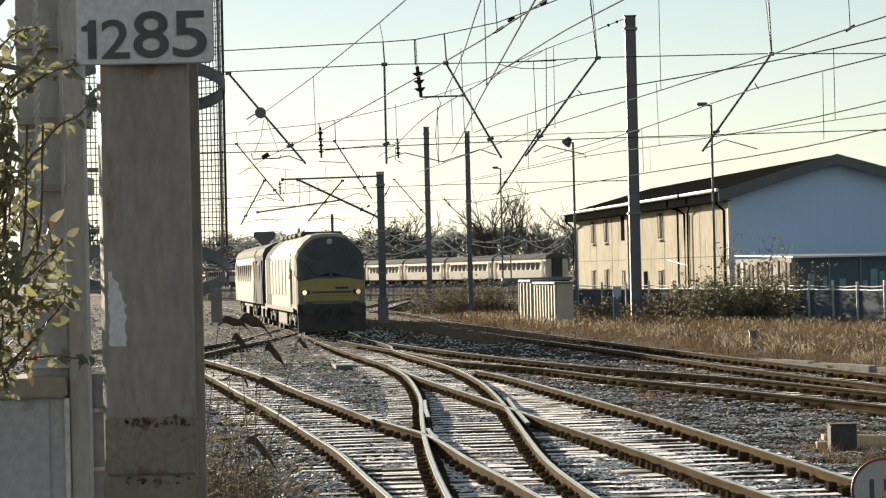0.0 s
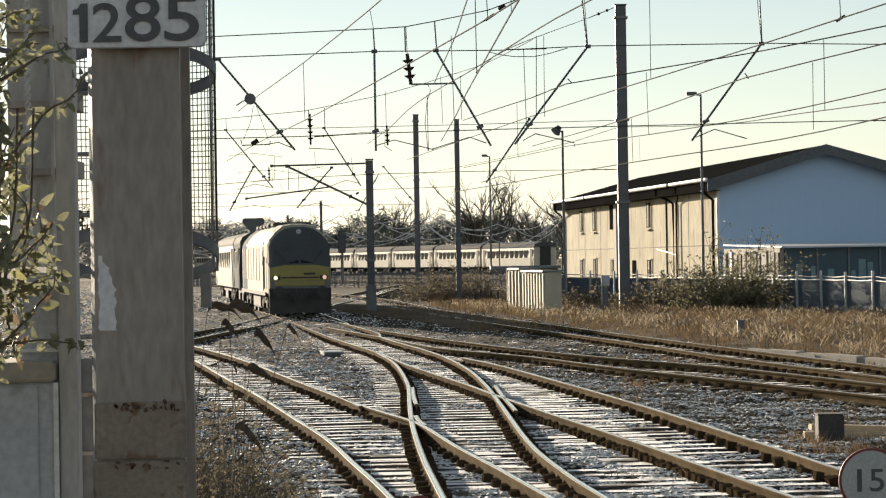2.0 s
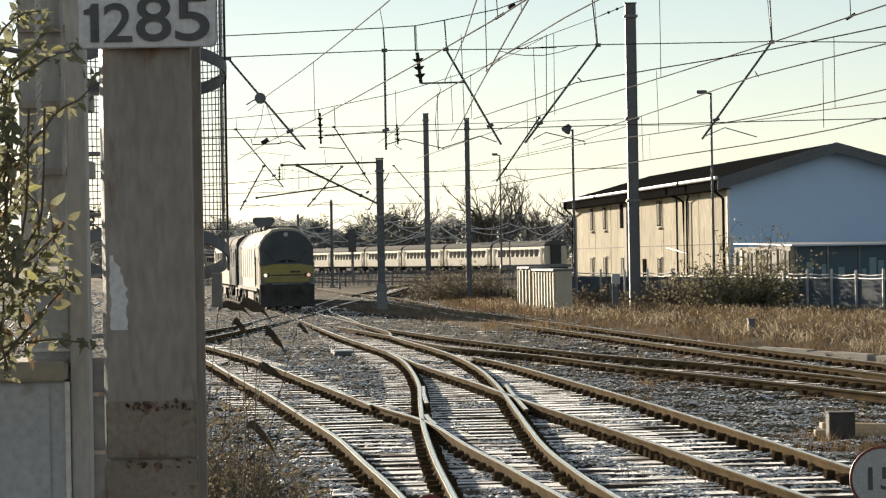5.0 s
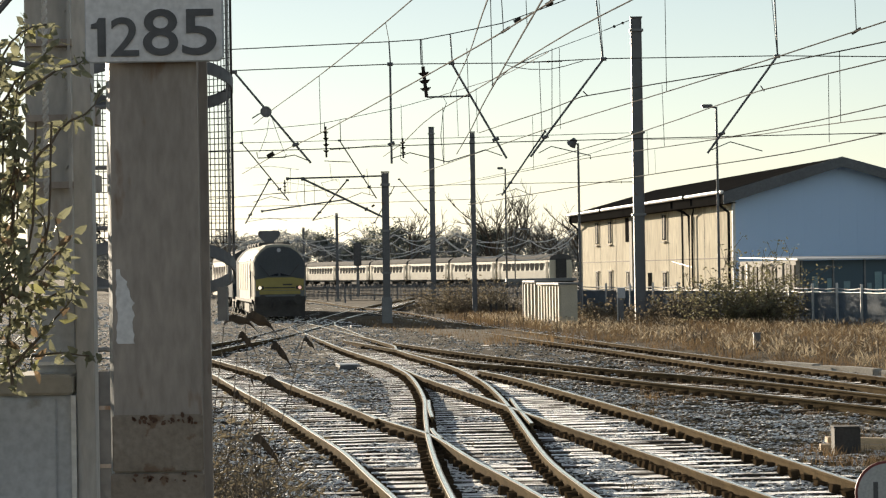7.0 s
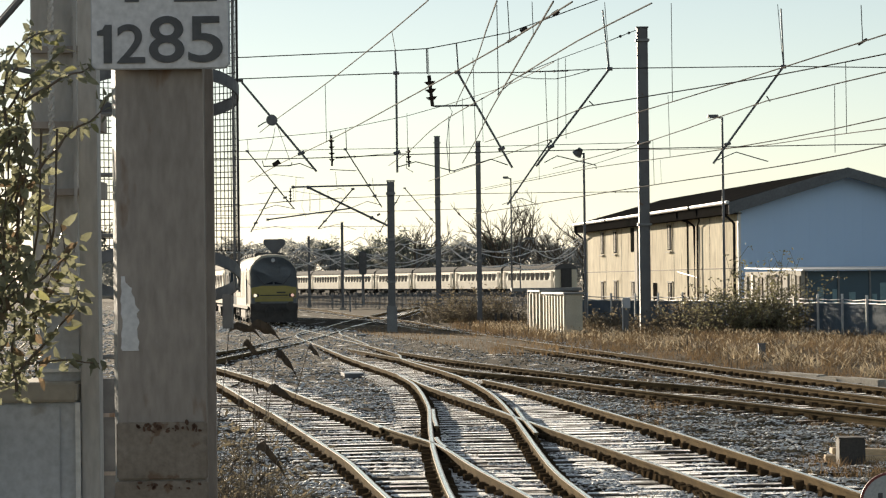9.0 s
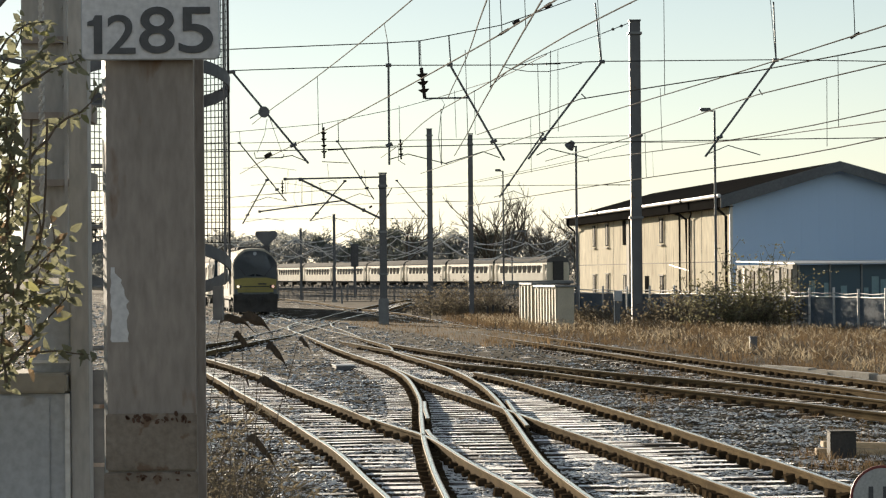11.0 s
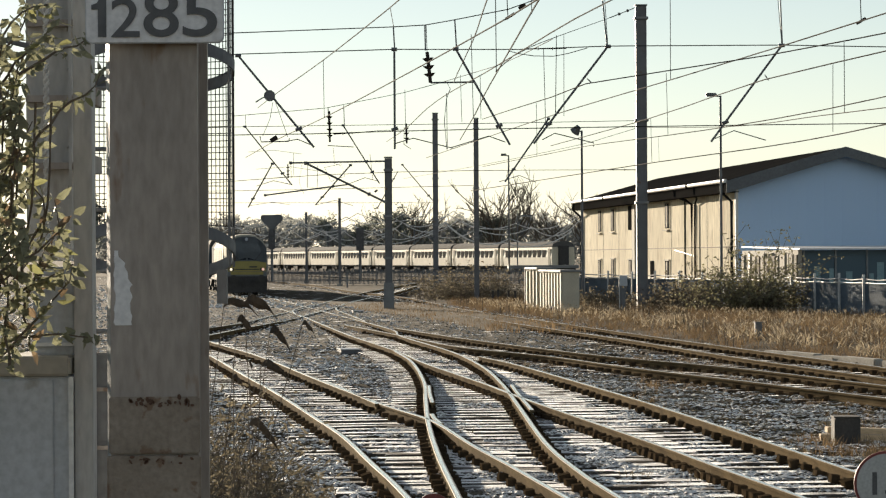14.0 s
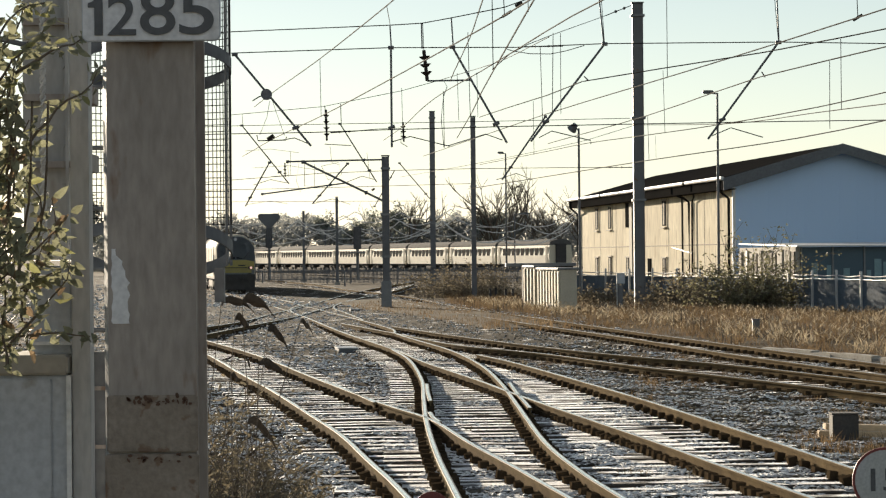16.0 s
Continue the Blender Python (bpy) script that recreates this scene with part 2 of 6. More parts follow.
# ---- building blocks ----
def mesh_of(bm, name, material):
    me = bpy.data.meshes.new(name)
    bm.normal_update()
    bm.to_mesh(me)
    bm.free()
    for m in material if isinstance(material, (list, tuple)) else (material,):
        me.materials.append(m)
    return me


def part(name, bm, material, parent=None, label="", at=None):
    ob = new(name, mesh_of(bm, name, material))
    if parent is not None:
        ob.parent = parent
    if at is not None:
        ob.matrix_basis = at
    return tagged(ob, label) if label else ob


def thing(name, label, category, at=None, group="", kind=""):
    ob = new(name)
    ob.empty_display_size = 0.2
    if at is not None:
        ob.matrix_basis = at
    return tagged(ob, label, category, group, kind)


def box(bm, x0, x1, y0, y1, z0, z1, bevel=0.0, mi=0):
    r = bmesh.ops.create_cube(bm, size=1.0, matrix=Matrix.Translation(((x0 + x1) / 2, (y0 + y1) / 2, (z0 + z1) / 2)) @ Matrix.Diagonal((x1 - x0, y1 - y0, z1 - z0, 1)))
    fs = {f for v in r["verts"] for f in v.link_faces}
    for f in fs:
        f.material_index = mi
    if bevel:
        es = {e for v in r["verts"] for e in v.link_edges}
        g = bmesh.ops.bevel(bm, geom=list(es), offset=bevel, segments=2, affect="EDGES")
        for f in g["faces"]:
            f.material_index = mi
    return bm


def B(*a, **k):
    return box(bmesh.new(), *a, **k)


def tube(bm, a, b, r, r2=None, n=8, mi=0):
    a, b = Vector(a), Vector(b)
    d = b - a
    m = Matrix.Translation((a + b) / 2) @ d.to_track_quat("Z", "Y").to_matrix().to_4x4()
    r = bmesh.ops.create_cone(bm, cap_ends=True, segments=n, radius1=r, radius2=r if r2 is None else r2, depth=d.length, matrix=m)
    for f in {f for v in r["verts"] for f in v.link_faces}:
        f.material_index = mi
    return bm


def sweep(bm, pts, r, n=5, close=False):
    """A round rod along points; r: one radius or one for each point."""
    pts = [Vector(p) for p in pts]
    rings = []
    for i, p in enumerate(pts):
        d = (pts[(i + 1) % len(pts)] if close or i + 1 < len(pts) else p) - (pts[i - 1] if close or i else p)
        q = d.to_track_quat("Z", "Y")
        rad = r[i] if isinstance(r, (list, tuple)) else r
        rings.append([bm.verts.new(p + q @ Vector((rad * math.cos(2 * math.pi * k / n), rad * math.sin(2 * math.pi * k / n), 0))) for k in range(n)])
    for i in range(len(rings) - (0 if close else 1)):
        a, b = rings[i], rings[(i + 1) % len(rings)]
        for k in range(n):
            bm.faces.new((a[k], a[(k + 1) % n], b[(k + 1) % n], b[k]))
    return bm


def spline(pts, step=1.0):
    """A smooth line through points, at about even steps."""
    P = [Vector(p if len(p) == 3 else (*p, 0)) for p in pts]
    P = [2 * P[0] - P[1], *P, 2 * P[-1] - P[-2]]
    out = []
    for i in range(1, len(P) - 2):
        a, b, c, d = P[i - 1:i + 3]
        n = max(1, int((c - b).length / step))
        for k in range(n):
            t = k / n
            out.append(0.5 * (2 * b + (c - a) * t + (2 * a - 5 * b + 4 * c - d) * t * t + (3 * b - a - 3 * c + d) * t ** 3))
    return out + [P[-2]]


def prism(bm, outline, y0, y1, mi=0):
    """An outline in x, z drawn out along y."""
    a = [bm.verts.new((x, y0, z)) for x, z in outline]
    b = [bm.verts.new((x, y1, z)) for x, z in outline]
    n = len(outline)
    fs = [bm.faces.new(a), bm.faces.new(list(reversed(b)))]
    for k in range(n):
        fs.append(bm.faces.new((a[k], b[k], b[(k + 1) % n], a[(k + 1) % n])))
    for f in fs:
        f.material_index = mi
    bmesh.ops.recalc_face_normals(bm, faces=fs)
    return bm


RND = random.Random(7)


def hump(x, y, s=1.0):
    return noise.noise((x * s, y * s, 3.1))


# ---- ground ----
def lane_right(y):
    """Where the track bed ends towards the grassy side."""
    return 9.9 - 0.138 * (y - 52) + (0.9 if y < 60 else 0.0)


def bed_z(x, y):
    """The uneven top of the ballast; it stands higher about the rails far off."""
    return -0.200 + 0.160 * min(1.0, max(0.0, (y - 76) / 20)) + 0.085 * hump(x, y, 0.9) * (1 if y < 80 else 0.4) + 0.02 * hump(x, y, 3.0)


def ground():
    bm = bmesh.new()
    ys = [-60, -20, 0, 8] + [14 + 1.6 * i for i in range(90)] + [165, 180, 200, 230, 270, 330, 420, 600, 1000, 2500, 5000]
    xs = [-4000, -1200, -400, -150, -80, -50, -30] + [-22 + 1.3 * i for i in range(46)] + [45, 60, 90, 150, 400, 1200, 4000]
    grid = []
    for y in ys:
        row = []
        for x in xs:
            z = -0.34 + 0.05 * hump(x, y, 0.5) + 0.03 * hump(x, y, 1.7)
            if x > lane_right(y) and 10 < y < 165:
                z += 0.30 * min(1, (x - lane_right(y)) / 4.0)
            row.append(bm.verts.new((x, y, z)))
        grid.append(row)
    for j in range(len(ys) - 1):
        for i in range(len(xs) - 1):
            bm.faces.new((grid[j][i], grid[j][i + 1], grid[j + 1][i + 1], grid[j + 1][i]))
    ob = part("ground", bm, M_SOIL)
    tagged(ob, "rough dry brown earth beside the railway", "ground", kind="structure")
    bm = bmesh.new()
    ys = [12 + 0.5 * i for i in range(120)] + [72 + 2.5 * i for i in range(110)]
    rows = []
    for y in ys:
        l, r = -0.30 * y - 4.0, lane_right(y)
        rows.append([bm.verts.new((l + (r - l) * i / 60, y, bed_z(l + (r - l) * i / 60, y) - (0.25 if i in (0, 60) else 0))) for i in range(61)])
    for a, b in zip(rows, rows[1:]):
        for i in range(60):
            bm.faces.new((a[i], a[i + 1], b[i + 1], b[i]))
    tagged(part("ballast_bed", bm, M_BALLAST), "grey brown stone ballast with patches of frost", "ballast", kind="structure")
    # worn earth between the diverging lines
    bm = bmesh.new()
    rows = []
    for k in range(40):
        y = 84 + k * 1.3
        l, r = 6.9 - 0.17 * (y - 52) + 0.3 * hump(1, y, 0.4), 8.6 - 0.135 * (y - 52) + 0.3 * hump(9, y, 0.4)
        rows.append([bm.verts.new((l + (r - l) * i / 12, y, bed_z(l + (r - l) * i / 12, y) + (-0.04 if i in (0, 12) else 0.035))) for i in range(13)])
    for a, b in zip(rows, rows[1:]):
        for i in range(12):
            bm.faces.new((a[i], a[i + 1], b[i + 1], b[i]))
    tagged(part("earth_strip", bm, M_SOIL), "bare brown earth strip between diverging lines", "ground", kind="structure")


ground()


# ---- tracks ----
PROFILE = [(-0.07, -0.15), (0.07, -0.15), (0.07, -0.135), (0.012, -0.115), (0.012, -0.045), (0.036, -0.035), (0.036, -0.004), (0.030, 0), (0.019, 0.001), (-0.020, 0.001), (-0.030, 0), (-0.036, -0.004), (-0.036, -0.035), (-0.012, -0.045), (-0.012, -0.115), (-0.07, -0.135)]


def rail_bm(pts):
    bm = bmesh.new()
    rings = []
    for i, p in enumerate(pts):
        d = (pts[min(i + 1, len(pts) - 1)] - pts[max(i - 1, 0)]).normalized()
        s = Vector((d.y, -d.x, 0))
        rings.append([bm.verts.new(p + s * u + Vector((0, 0, v))) for u, v in PROFILE])
    n = len(PROFILE)
    for a, b in zip(rings, rings[1:]):
        for k in range(n):
            f = bm.faces.new((a[k], a[(k + 1) % n], b[(k + 1) % n], b[k]))
            f.material_index = 1 if k == 8 else 2 if 5 < k < 11 else 0
    bm.faces.new(rings[0]), bm.faces.new(rings[-1])
    bmesh.ops.recalc_face_normals(bm, faces=bm.faces)
    return bm


SLEEPER_MESH = mesh_of(B(-1.3, 1.3, -0.125, 0.125, -0.31, -0.152, bevel=0.012), "sleeper", M_SLEEPER)
SLEEPER_DRY_MESH = mesh_of(B(-1.3, 1.3, -0.125, 0.125, -0.31, -0.152, bevel=0.012), "sleeper", M_SLEEPER_DRY)


def across(pts, y):
    """The x of a line at a given y."""
    for a, b in zip(pts, pts[1:]):
        if min(a.y, b.y) <= y <= max(a.y, b.y) and a.y != b.y:
            return a.x + (b.x - a.x) * (y - a.y) / (b.y - a.y)
    return None


def track(label, rails, pairs, worn=True, dry=False, spacing=0.66, y_from=0, y_to=400):
    t = thing("railway_track", label, "railway track", group="tracks of the yard", kind="structure")
    lines = [spline(r, 0.7) for r in rails]
    for l in lines:
        part("rail", rail_bm(l), (M_RAIL, M_HEAD if worn else M_HEAD_DULL, M_HEAD_RUST), t)
    chairs = bmesh.new()
    count = 0
    for i, j in pairs:
        a, b = lines[i], lines[j]
        y = max(min(p.y for p in a), min(p.y for p in b), y_from)
        top = min(max(p.y for p in a), max(p.y for p in b), y_to)
        while y < top:
            xa, xb = across(a, y), across(b, y)
            xa2, xb2 = across(a, y + 0.5), across(b, y + 0.5)
            if None in (xa, xb, xa2, xb2):
                y += 0.3
                continue
            slope = ((xa2 + xb2) - (xa + xb)) / 2 / 0.5
            ang = -math.atan(slope)
            m = Matrix.Translation(((xa + xb) / 2, y, RND.uniform(-0.012, 0.004))) @ Matrix.Rotation(ang + RND.uniform(-0.012, 0.012), 4, "Z")
            if count < 300:
                s = new("sleeper", SLEEPER_DRY_MESH if dry else SLEEPER_MESH)
                s.parent, s.matrix_basis = t, m
                count += 1
            if y < 150:
                for x in (xa, xb):
                    c = Matrix.Translation((x, y, 0)) @ Matrix.Rotation(ang, 4, "Z")
                    for sx in (-1, 1):
                        r = bmesh.ops.create_cube(chairs, size=1, matrix=c @ Matrix.Translation((sx * 0.10, RND.uniform(-0.02, 0.02), -0.12)) @ Matrix.Rotation(RND.uniform(-0.3, 0.3), 4, "Y") @ Matrix.Diagonal((RND.uniform(0.09, 0.13), RND.uniform(0.12, 0.20), RND.uniform(0.06, 0.10), 1)))
            y += spacing * math.cos(ang)
    if len(chairs.verts):
        tagged(part("rail_chairs", chairs, M_CHAIR, t), "dark cast rail chairs", kind="stuff")
    return t


track("frosted timber-sleepered curved siding with rusty rails",
      [[(-0.31, 23.37), (-0.60, 26.07), (-0.91, 28.66), (-1.40, 32.85), (-2.03, 37.11), (-3.00, 43.58), (-4.16, 50.69), (-6.13, 62.87), (-10.10, 84.56)],
       [(1.29, 22.74), (0.94, 25.61), (0.66, 27.99), (0.26, 31.15), (-0.23, 35.59), (-0.78, 38.41), (-1.28, 41.02), (-2.59, 48.56), (-4.51, 59.86), (-6.75, 70.95), (-10.90, 91.26)]],
      [(0, 1)])
turnout = track("timber-sleepered turnout with shining worn rails",
      [[(4.56, 24.27), (4.27, 27.21), (3.90, 31.45), (3.14, 39.40), (2.22, 47.62), (1.35, 54.74), (0.67, 58.89)],
       [(3.54, 22.63), (3.30, 24.52), (2.86, 28.14), (2.49, 31.31), (1.17, 41.50), (0.62, 46.22), (0.12, 50.05), (-0.61, 55.81), (-1.38, 62.98), (-3.24, 77.62), (-5.78, 99.96), (-8.69, 122.94), (-14.31, 164.55), (-17.90, 189.04)],
       [(1.77, 22.53), (1.55, 24.90), (1.37, 27.27), (1.17, 31.43), (1.04, 39.78), (0.93, 46.29), (0.66, 53.67), (0.02, 62.12), (-1.46, 74.68), (-2.01, 82.62), (-5.13, 107.04), (-6.76, 119.69), (-9.83, 143.26), (-13.10, 166.79), (-17.40, 195.71)],
       [(0.18, 22.02), (0.03, 25.28), (-0.15, 29.66), (-0.31, 35.25), (-0.40, 40.82), (-0.50, 47.37), (-0.86, 56.25), (-1.37, 62.60)]],
      [(0, 1), (2, 3), (1, 2)])
for flare in ([(-0.29, 40.31), (-0.35, 42.82), (-0.39, 45.66)], [(-0.13, 35.19), (-0.23, 36.33), (-0.28, 37.40)], [(1.22, 38.22), (1.14, 42.37), (1.10, 45.80)], [(-1.16, 40.03), (-1.70, 43.57), (-2.31, 47.35)]):
    part("check_rail", rail_bm(spline(flare, 0.5)), (M_RAIL, M_HEAD, M_HEAD_RUST), turnout, "short flared check rail")
track("rusty running line on dark chairs beside the weeds",
      [[(9.27, 49.09), (8.92, 51.56), (7.18, 63.15), (5.31, 76.56), (2.47, 98.42), (0.33, 115.12), (-2.59, 147.30), (-7.13, 179.18), (-11.59, 218.11), (-19.40, 265.35)],
       [(8.50, 45.03), (8.16, 47.21), (6.51, 57.35), (4.86, 70.09), (2.21, 88.34), (0.30, 103.60), (-2.92, 132.36), (-5.47, 154.75), (-10.10, 190.00), (-14.77, 215.06)]],
      [(0, 1)], worn=False, dry=True)
track("rusty middle line running towards the junction",
      [[(8.11, 42.98), (7.70, 44.57), (5.90, 51.97), (3.98, 57.62), (2.41, 63.31), (0.19, 72.96), (-1.81, 83.21)],
       [(7.40, 39.24), (7.03, 40.72), (5.32, 46.95), (3.65, 52.91), (2.24, 58.99), (0.17, 65.57), (-1.47, 75.22), (-3.65, 87.45)]],
      [(0, 1)], worn=False, dry=True)
track("worn crossover line cutting across the junction",
      [[(-8.34, 81.71), (-7.45, 90.75), (-7.18, 101.23), (-6.88, 110.81), (-6.59, 123.86), (-6.10, 154.94), (-4.73, 195.00), (-3.00, 228.54)],
       [(-7.46, 73.04), (-6.85, 83.42), (-5.98, 96.33), (-5.76, 103.96), (-5.36, 117.97), (-4.89, 138.17), (-3.67, 166.53), (-2.70, 205.75)],
       [(-5.81, 99.54), (-6.55, 106.94), (-6.95, 112.5), (-7.02, 118.5), (-6.72, 126.0)],
       [(-3.05, 92.0), (-4.20, 104.2), (-4.92, 111.5), (-5.26, 117.6), (-5.33, 124.5), (-5.16, 133.5), (-4.75, 144.0)]],
      [(0, 1)], y_from=60)
track("far shining line across the yard",
      [[(-54.27, 489.38), (-29.14, 398.64), (-19.65, 341.52), (-9.56, 288.80), (-2.12, 244.26)],
       [(-23.80, 214.56), (-13.96, 157.39), (-10.98, 145.66), (-8.72, 135.64), (-6.90, 119.69)]],
      [], y_from=60)



# ---- locomotive and its train ----
def vehicle_outline(w, zb, ze, zt, n=7):
    """Half-rounded cross-section in x, z: bottom, eaves, roof."""
    pts = [(-w / 2, zb), (-w / 2, ze)]
    if n == 0:
        roof = [(-0.465, 0.25), (-0.37, 0.62), (-0.24, 0.93), (-0.1, 1.0)]
        pts += [(w * u, ze + (zt - ze) * v) for u, v in roof + [(-u, v) for u, v in roof[::-1]]]
    for k in range(1, n):
        a = math.pi * k / n
        pts.append((-w / 2 * math.cos(a), ze + (zt - ze) * math.sin(a)))
    return pts + [(w / 2, ze), (w / 2, zb)]


def loft(bm, sections, mi=0, cap=True):
    """Sections: (y, outline). Joins equal outlines along y."""
    rings = [[bm.verts.new((x, y, z)) for x, z in o] for y, o in sections]
    fs = []
    n = len(rings[0])
    for a, b in zip(rings, rings[1:]):
        for k in range(n):
            fs.append(bm.faces.new((a[k], b[k], b[(k + 1) % n], a[(k + 1) % n])))
    if cap:
        fs += [bm.faces.new(rings[0]), bm.faces.new(rings[-1])]
    for f in fs:
        f.material_index = mi
    bmesh.ops.recalc_face_normals(bm, faces=fs)
    return bm


def wheelset(parent, y):
    bm = bmesh.new()
    for x in (-0.75, 0.75):
        tube(bm, (x - 0.07, 0, 0), (x + 0.07, 0, 0), 0.52, n=24)
        tube(bm, (x * 0.9 - 0.02, 0, 0), (x * 0.9 + 0.02, 0, 0), 0.56, n=24)
        for k in range(5):
            a = 2 * math.pi * k / 5
            tube(bm, (x * 1.10 - 0.01, 0.3 * math.cos(a), 0.3 * math.sin(a)), (x * 1.10 + 0.02, 0.3 * math.cos(a), 0.3 * math.sin(a)), 0.09, n=8)
    tube(bm, (-0.75, 0, 0), (0.75, 0, 0), 0.09, n=10)
    return part("wheelset", bm, M_UNDER, parent, at=pose(0, y, 0.53))


def bogie(parent, y, wheelbase):
    bm = bmesh.new()
    for x in (-1.05, 1.05):
        box(bm, x - 0.09, x + 0.09, y - wheelbase / 2 - 0.7, y + wheelbase / 2 + 0.7, 0.55, 0.85, bevel=0.03)
        for yy in (y - wheelbase / 2, y + wheelbase / 2):
            box(bm, x - 0.13, x + 0.13, yy - 0.2, yy + 0.2, 0.36, 0.72, bevel=0.03)
            tube(bm, (x * 1.03, yy - 0.42, 0.5), (x * 1.03, yy - 0.42, 0.95), 0.1, n=10)
            tube(bm, (x * 1.03, yy + 0.42, 0.5), (x * 1.03, yy + 0.42, 0.95), 0.1, n=10)
        tube(bm, (x * 1.06, y - 0.9, 0.85), (x * 1.06, y + 0.9, 0.6), 0.06, n=8)
    box(bm, -0.9, 0.9, y - 0.5, y + 0.5, 0.6, 0.95)
    part("bogie_frame", bm, M_UNDER, parent)


def locomotive():
    """Nose towards -y, from y = 0 to 20.5; z = 0 is the rail."""
    t = thing("locomotive", "dark nosed diesel locomotive with yellow warning panel and cream sides", "locomotive")
    W, ZT = 2.66, 3.84
    full = vehicle_outline(W, 1.02, 3.05, ZT, 0)

    def nose(w, zb, ze, zt):
        return vehicle_outline(w, zb, ze, zt, 0)
    bm = bmesh.new()
    loft(bm, [(2.3, full), (14.3, full)])
    part("body", bm, M_CREAM, t, "cream painted body side")
    part("rear_body", loft(bmesh.new(), [(14.304, full), (18.196, full)]), M_VAN, t, "dark grey rear body side")
    bm = bmesh.new()
    loft(bm, [(0.62, nose(2.44, 1.9, 2.85, 3.66)), (1.0, nose(2.54, 1.9, 2.95, 3.79)), (2.29, nose(W, 1.9, 3.05, ZT))])
    part("cab_roof", bm, M_CREAM, t, "cream cab roof and upper sides")
    bm = bmesh.new()
    loft(bm, [(2.29, [(-W / 2, 1.0), (-W / 2, 2.4), (W / 2, 2.4), (W / 2, 1.0)]), (0.5, [(-1.27, 1.0), (-1.27, 2.2), (1.27, 2.2), (1.27, 1.0)]), (0.16, [(-1.22, 1.0), (-1.22, 2.02), (1.22, 2.02), (1.22, 1.0)])])
    part("cab_lower", bm, M_CREAM, t)
    part("nose_skirt", B(-1.215, 1.215, 0.125, 0.158, 0.98, 2.03, bevel=0.01), M_LOCODARK, t)
    # raked windscreen with a centre post
    bm = bmesh.new()
    for s in (-1, 1):
        v = [bm.verts.new(p) for p in ((s * 0.05, 0.20, 2.22), (s * 1.08, 0.24, 2.22), (s * 1.0, 0.60, 3.12), (s * 0.05, 0.58, 3.15))]
        f = bm.faces.new(v)
        bmesh.ops.solidify(bm, geom=[f], thickness=0.03)
    part("windscreen", bm, M_GLASS, t, "dark raked windscreen")
    bm = bmesh.new()
    face = [(-1.22, 2.0), (-1.25, 2.86), (-1.16, 3.09), (-0.93, 3.38), (-0.585, 3.61), (-0.24, 3.68), (0.0, 3.68)]
    face += [(-x, z) for x, z in face[-2::-1]]
    f = bm.faces.new([bm.verts.new((x, 0.16 + (z - 2.0) * 0.265, z)) for x, z in face])
    bmesh.ops.solidify(bm, geom=[f], thickness=0.05)
    part("windscreen_surround", bm, M_LOCODARK, t)
    # yellow panel with a recessed lower step
    bm = bmesh.new()
    prism(bm, [(-1.17, 1.50), (-1.2, 2.04), (-0.62, 2.14), (0.62, 2.14), (1.2, 2.04), (1.17, 1.50)], 0.10, 0.16)
    box(bm, -1.02, 1.02, 0.06, 0.12, 1.30, 1.48, bevel=0.02)
    part("warning_panel", bm, M_YELLOW, t, "yellow warning panel")
    bm = B(-0.75, 0.75, 0.085, 0.1, 1.60, 1.66)
    box(bm, 0.15, 0.62, 0.085, 0.1, 1.74, 1.82)
    part("panel_recess", bm, M_UNDER, t)
    for s, m, n in ((-1, M_LAMP, "white"), (1, M_LAMP_RED, "reddish")):
        bm = bmesh.new()
        box(bm, s * 0.96 - 0.17, s * 0.96 + 0.17, 0.07, 0.12, 1.54, 1.72, bevel=0.03)
        h = part("lamp_housing", bm, M_UNDER, t)
        bm = tube(bmesh.new(), (s * 0.99, 0.03, 1.63), (s * 0.99, 0.09, 1.63), 0.085, n=16)
        part("lens", bm, m, h, "round %s lamp lens" % n)
    bm = tube(bmesh.new(), (0, 0.47, 3.50), (0, 0.64, 3.50), 0.10, n=16)
    part("top_lamp", bm, M_GREYBOX, t, "pale roof headlamp")
    # buffer beam, buffers, coupling, obstacle deflector
    part("buffer_beam", B(-1.25, 1.25, 0.2, 0.5, 0.86, 1.22, bevel=0.03), M_UNDER, t)
    for s in (-1, 1):
        bm = tube(bmesh.new(), (s * 0.87, -0.25, 1.05), (s * 0.87, 0.25, 1.05), 0.11, n=12)
        tube(bm, (s * 0.87, -0.32, 1.05), (s * 0.87, -0.25, 1.05), 0.23, n=20)
        part("buffer", bm, M_UNDER, t)
    bm = tube(bmesh.new(), (0, -0.2, 1.0), (0, 0.3, 1.0), 0.06, n=8)
    sweep(bm, [(0, -0.2, 1.0), (0.05, -0.25, 0.85), (0, -0.22, 0.65), (-0.05, -0.2, 0.6)], 0.03)
    part("coupling", bm, M_UNDER, t)
    bm = bmesh.new()
    prism(bm, [(-1.24, 0.16), (-1.26, 1.2), (1.26, 1.2), (1.24, 0.16), (0.4, 0.2), (-0.4, 0.2)], 0.12, 0.2)
    part("deflector_plate", bm, M_UNDER, t)
    for x in (-0.45, -0.3, 0.3, 0.45):
        part("brake_hose", sweep(bmesh.new(), [(x, 0.12, 1.0), (x, 0.02, 0.75), (x, 0.05, 0.45)], 0.025), M_UNDER, t)
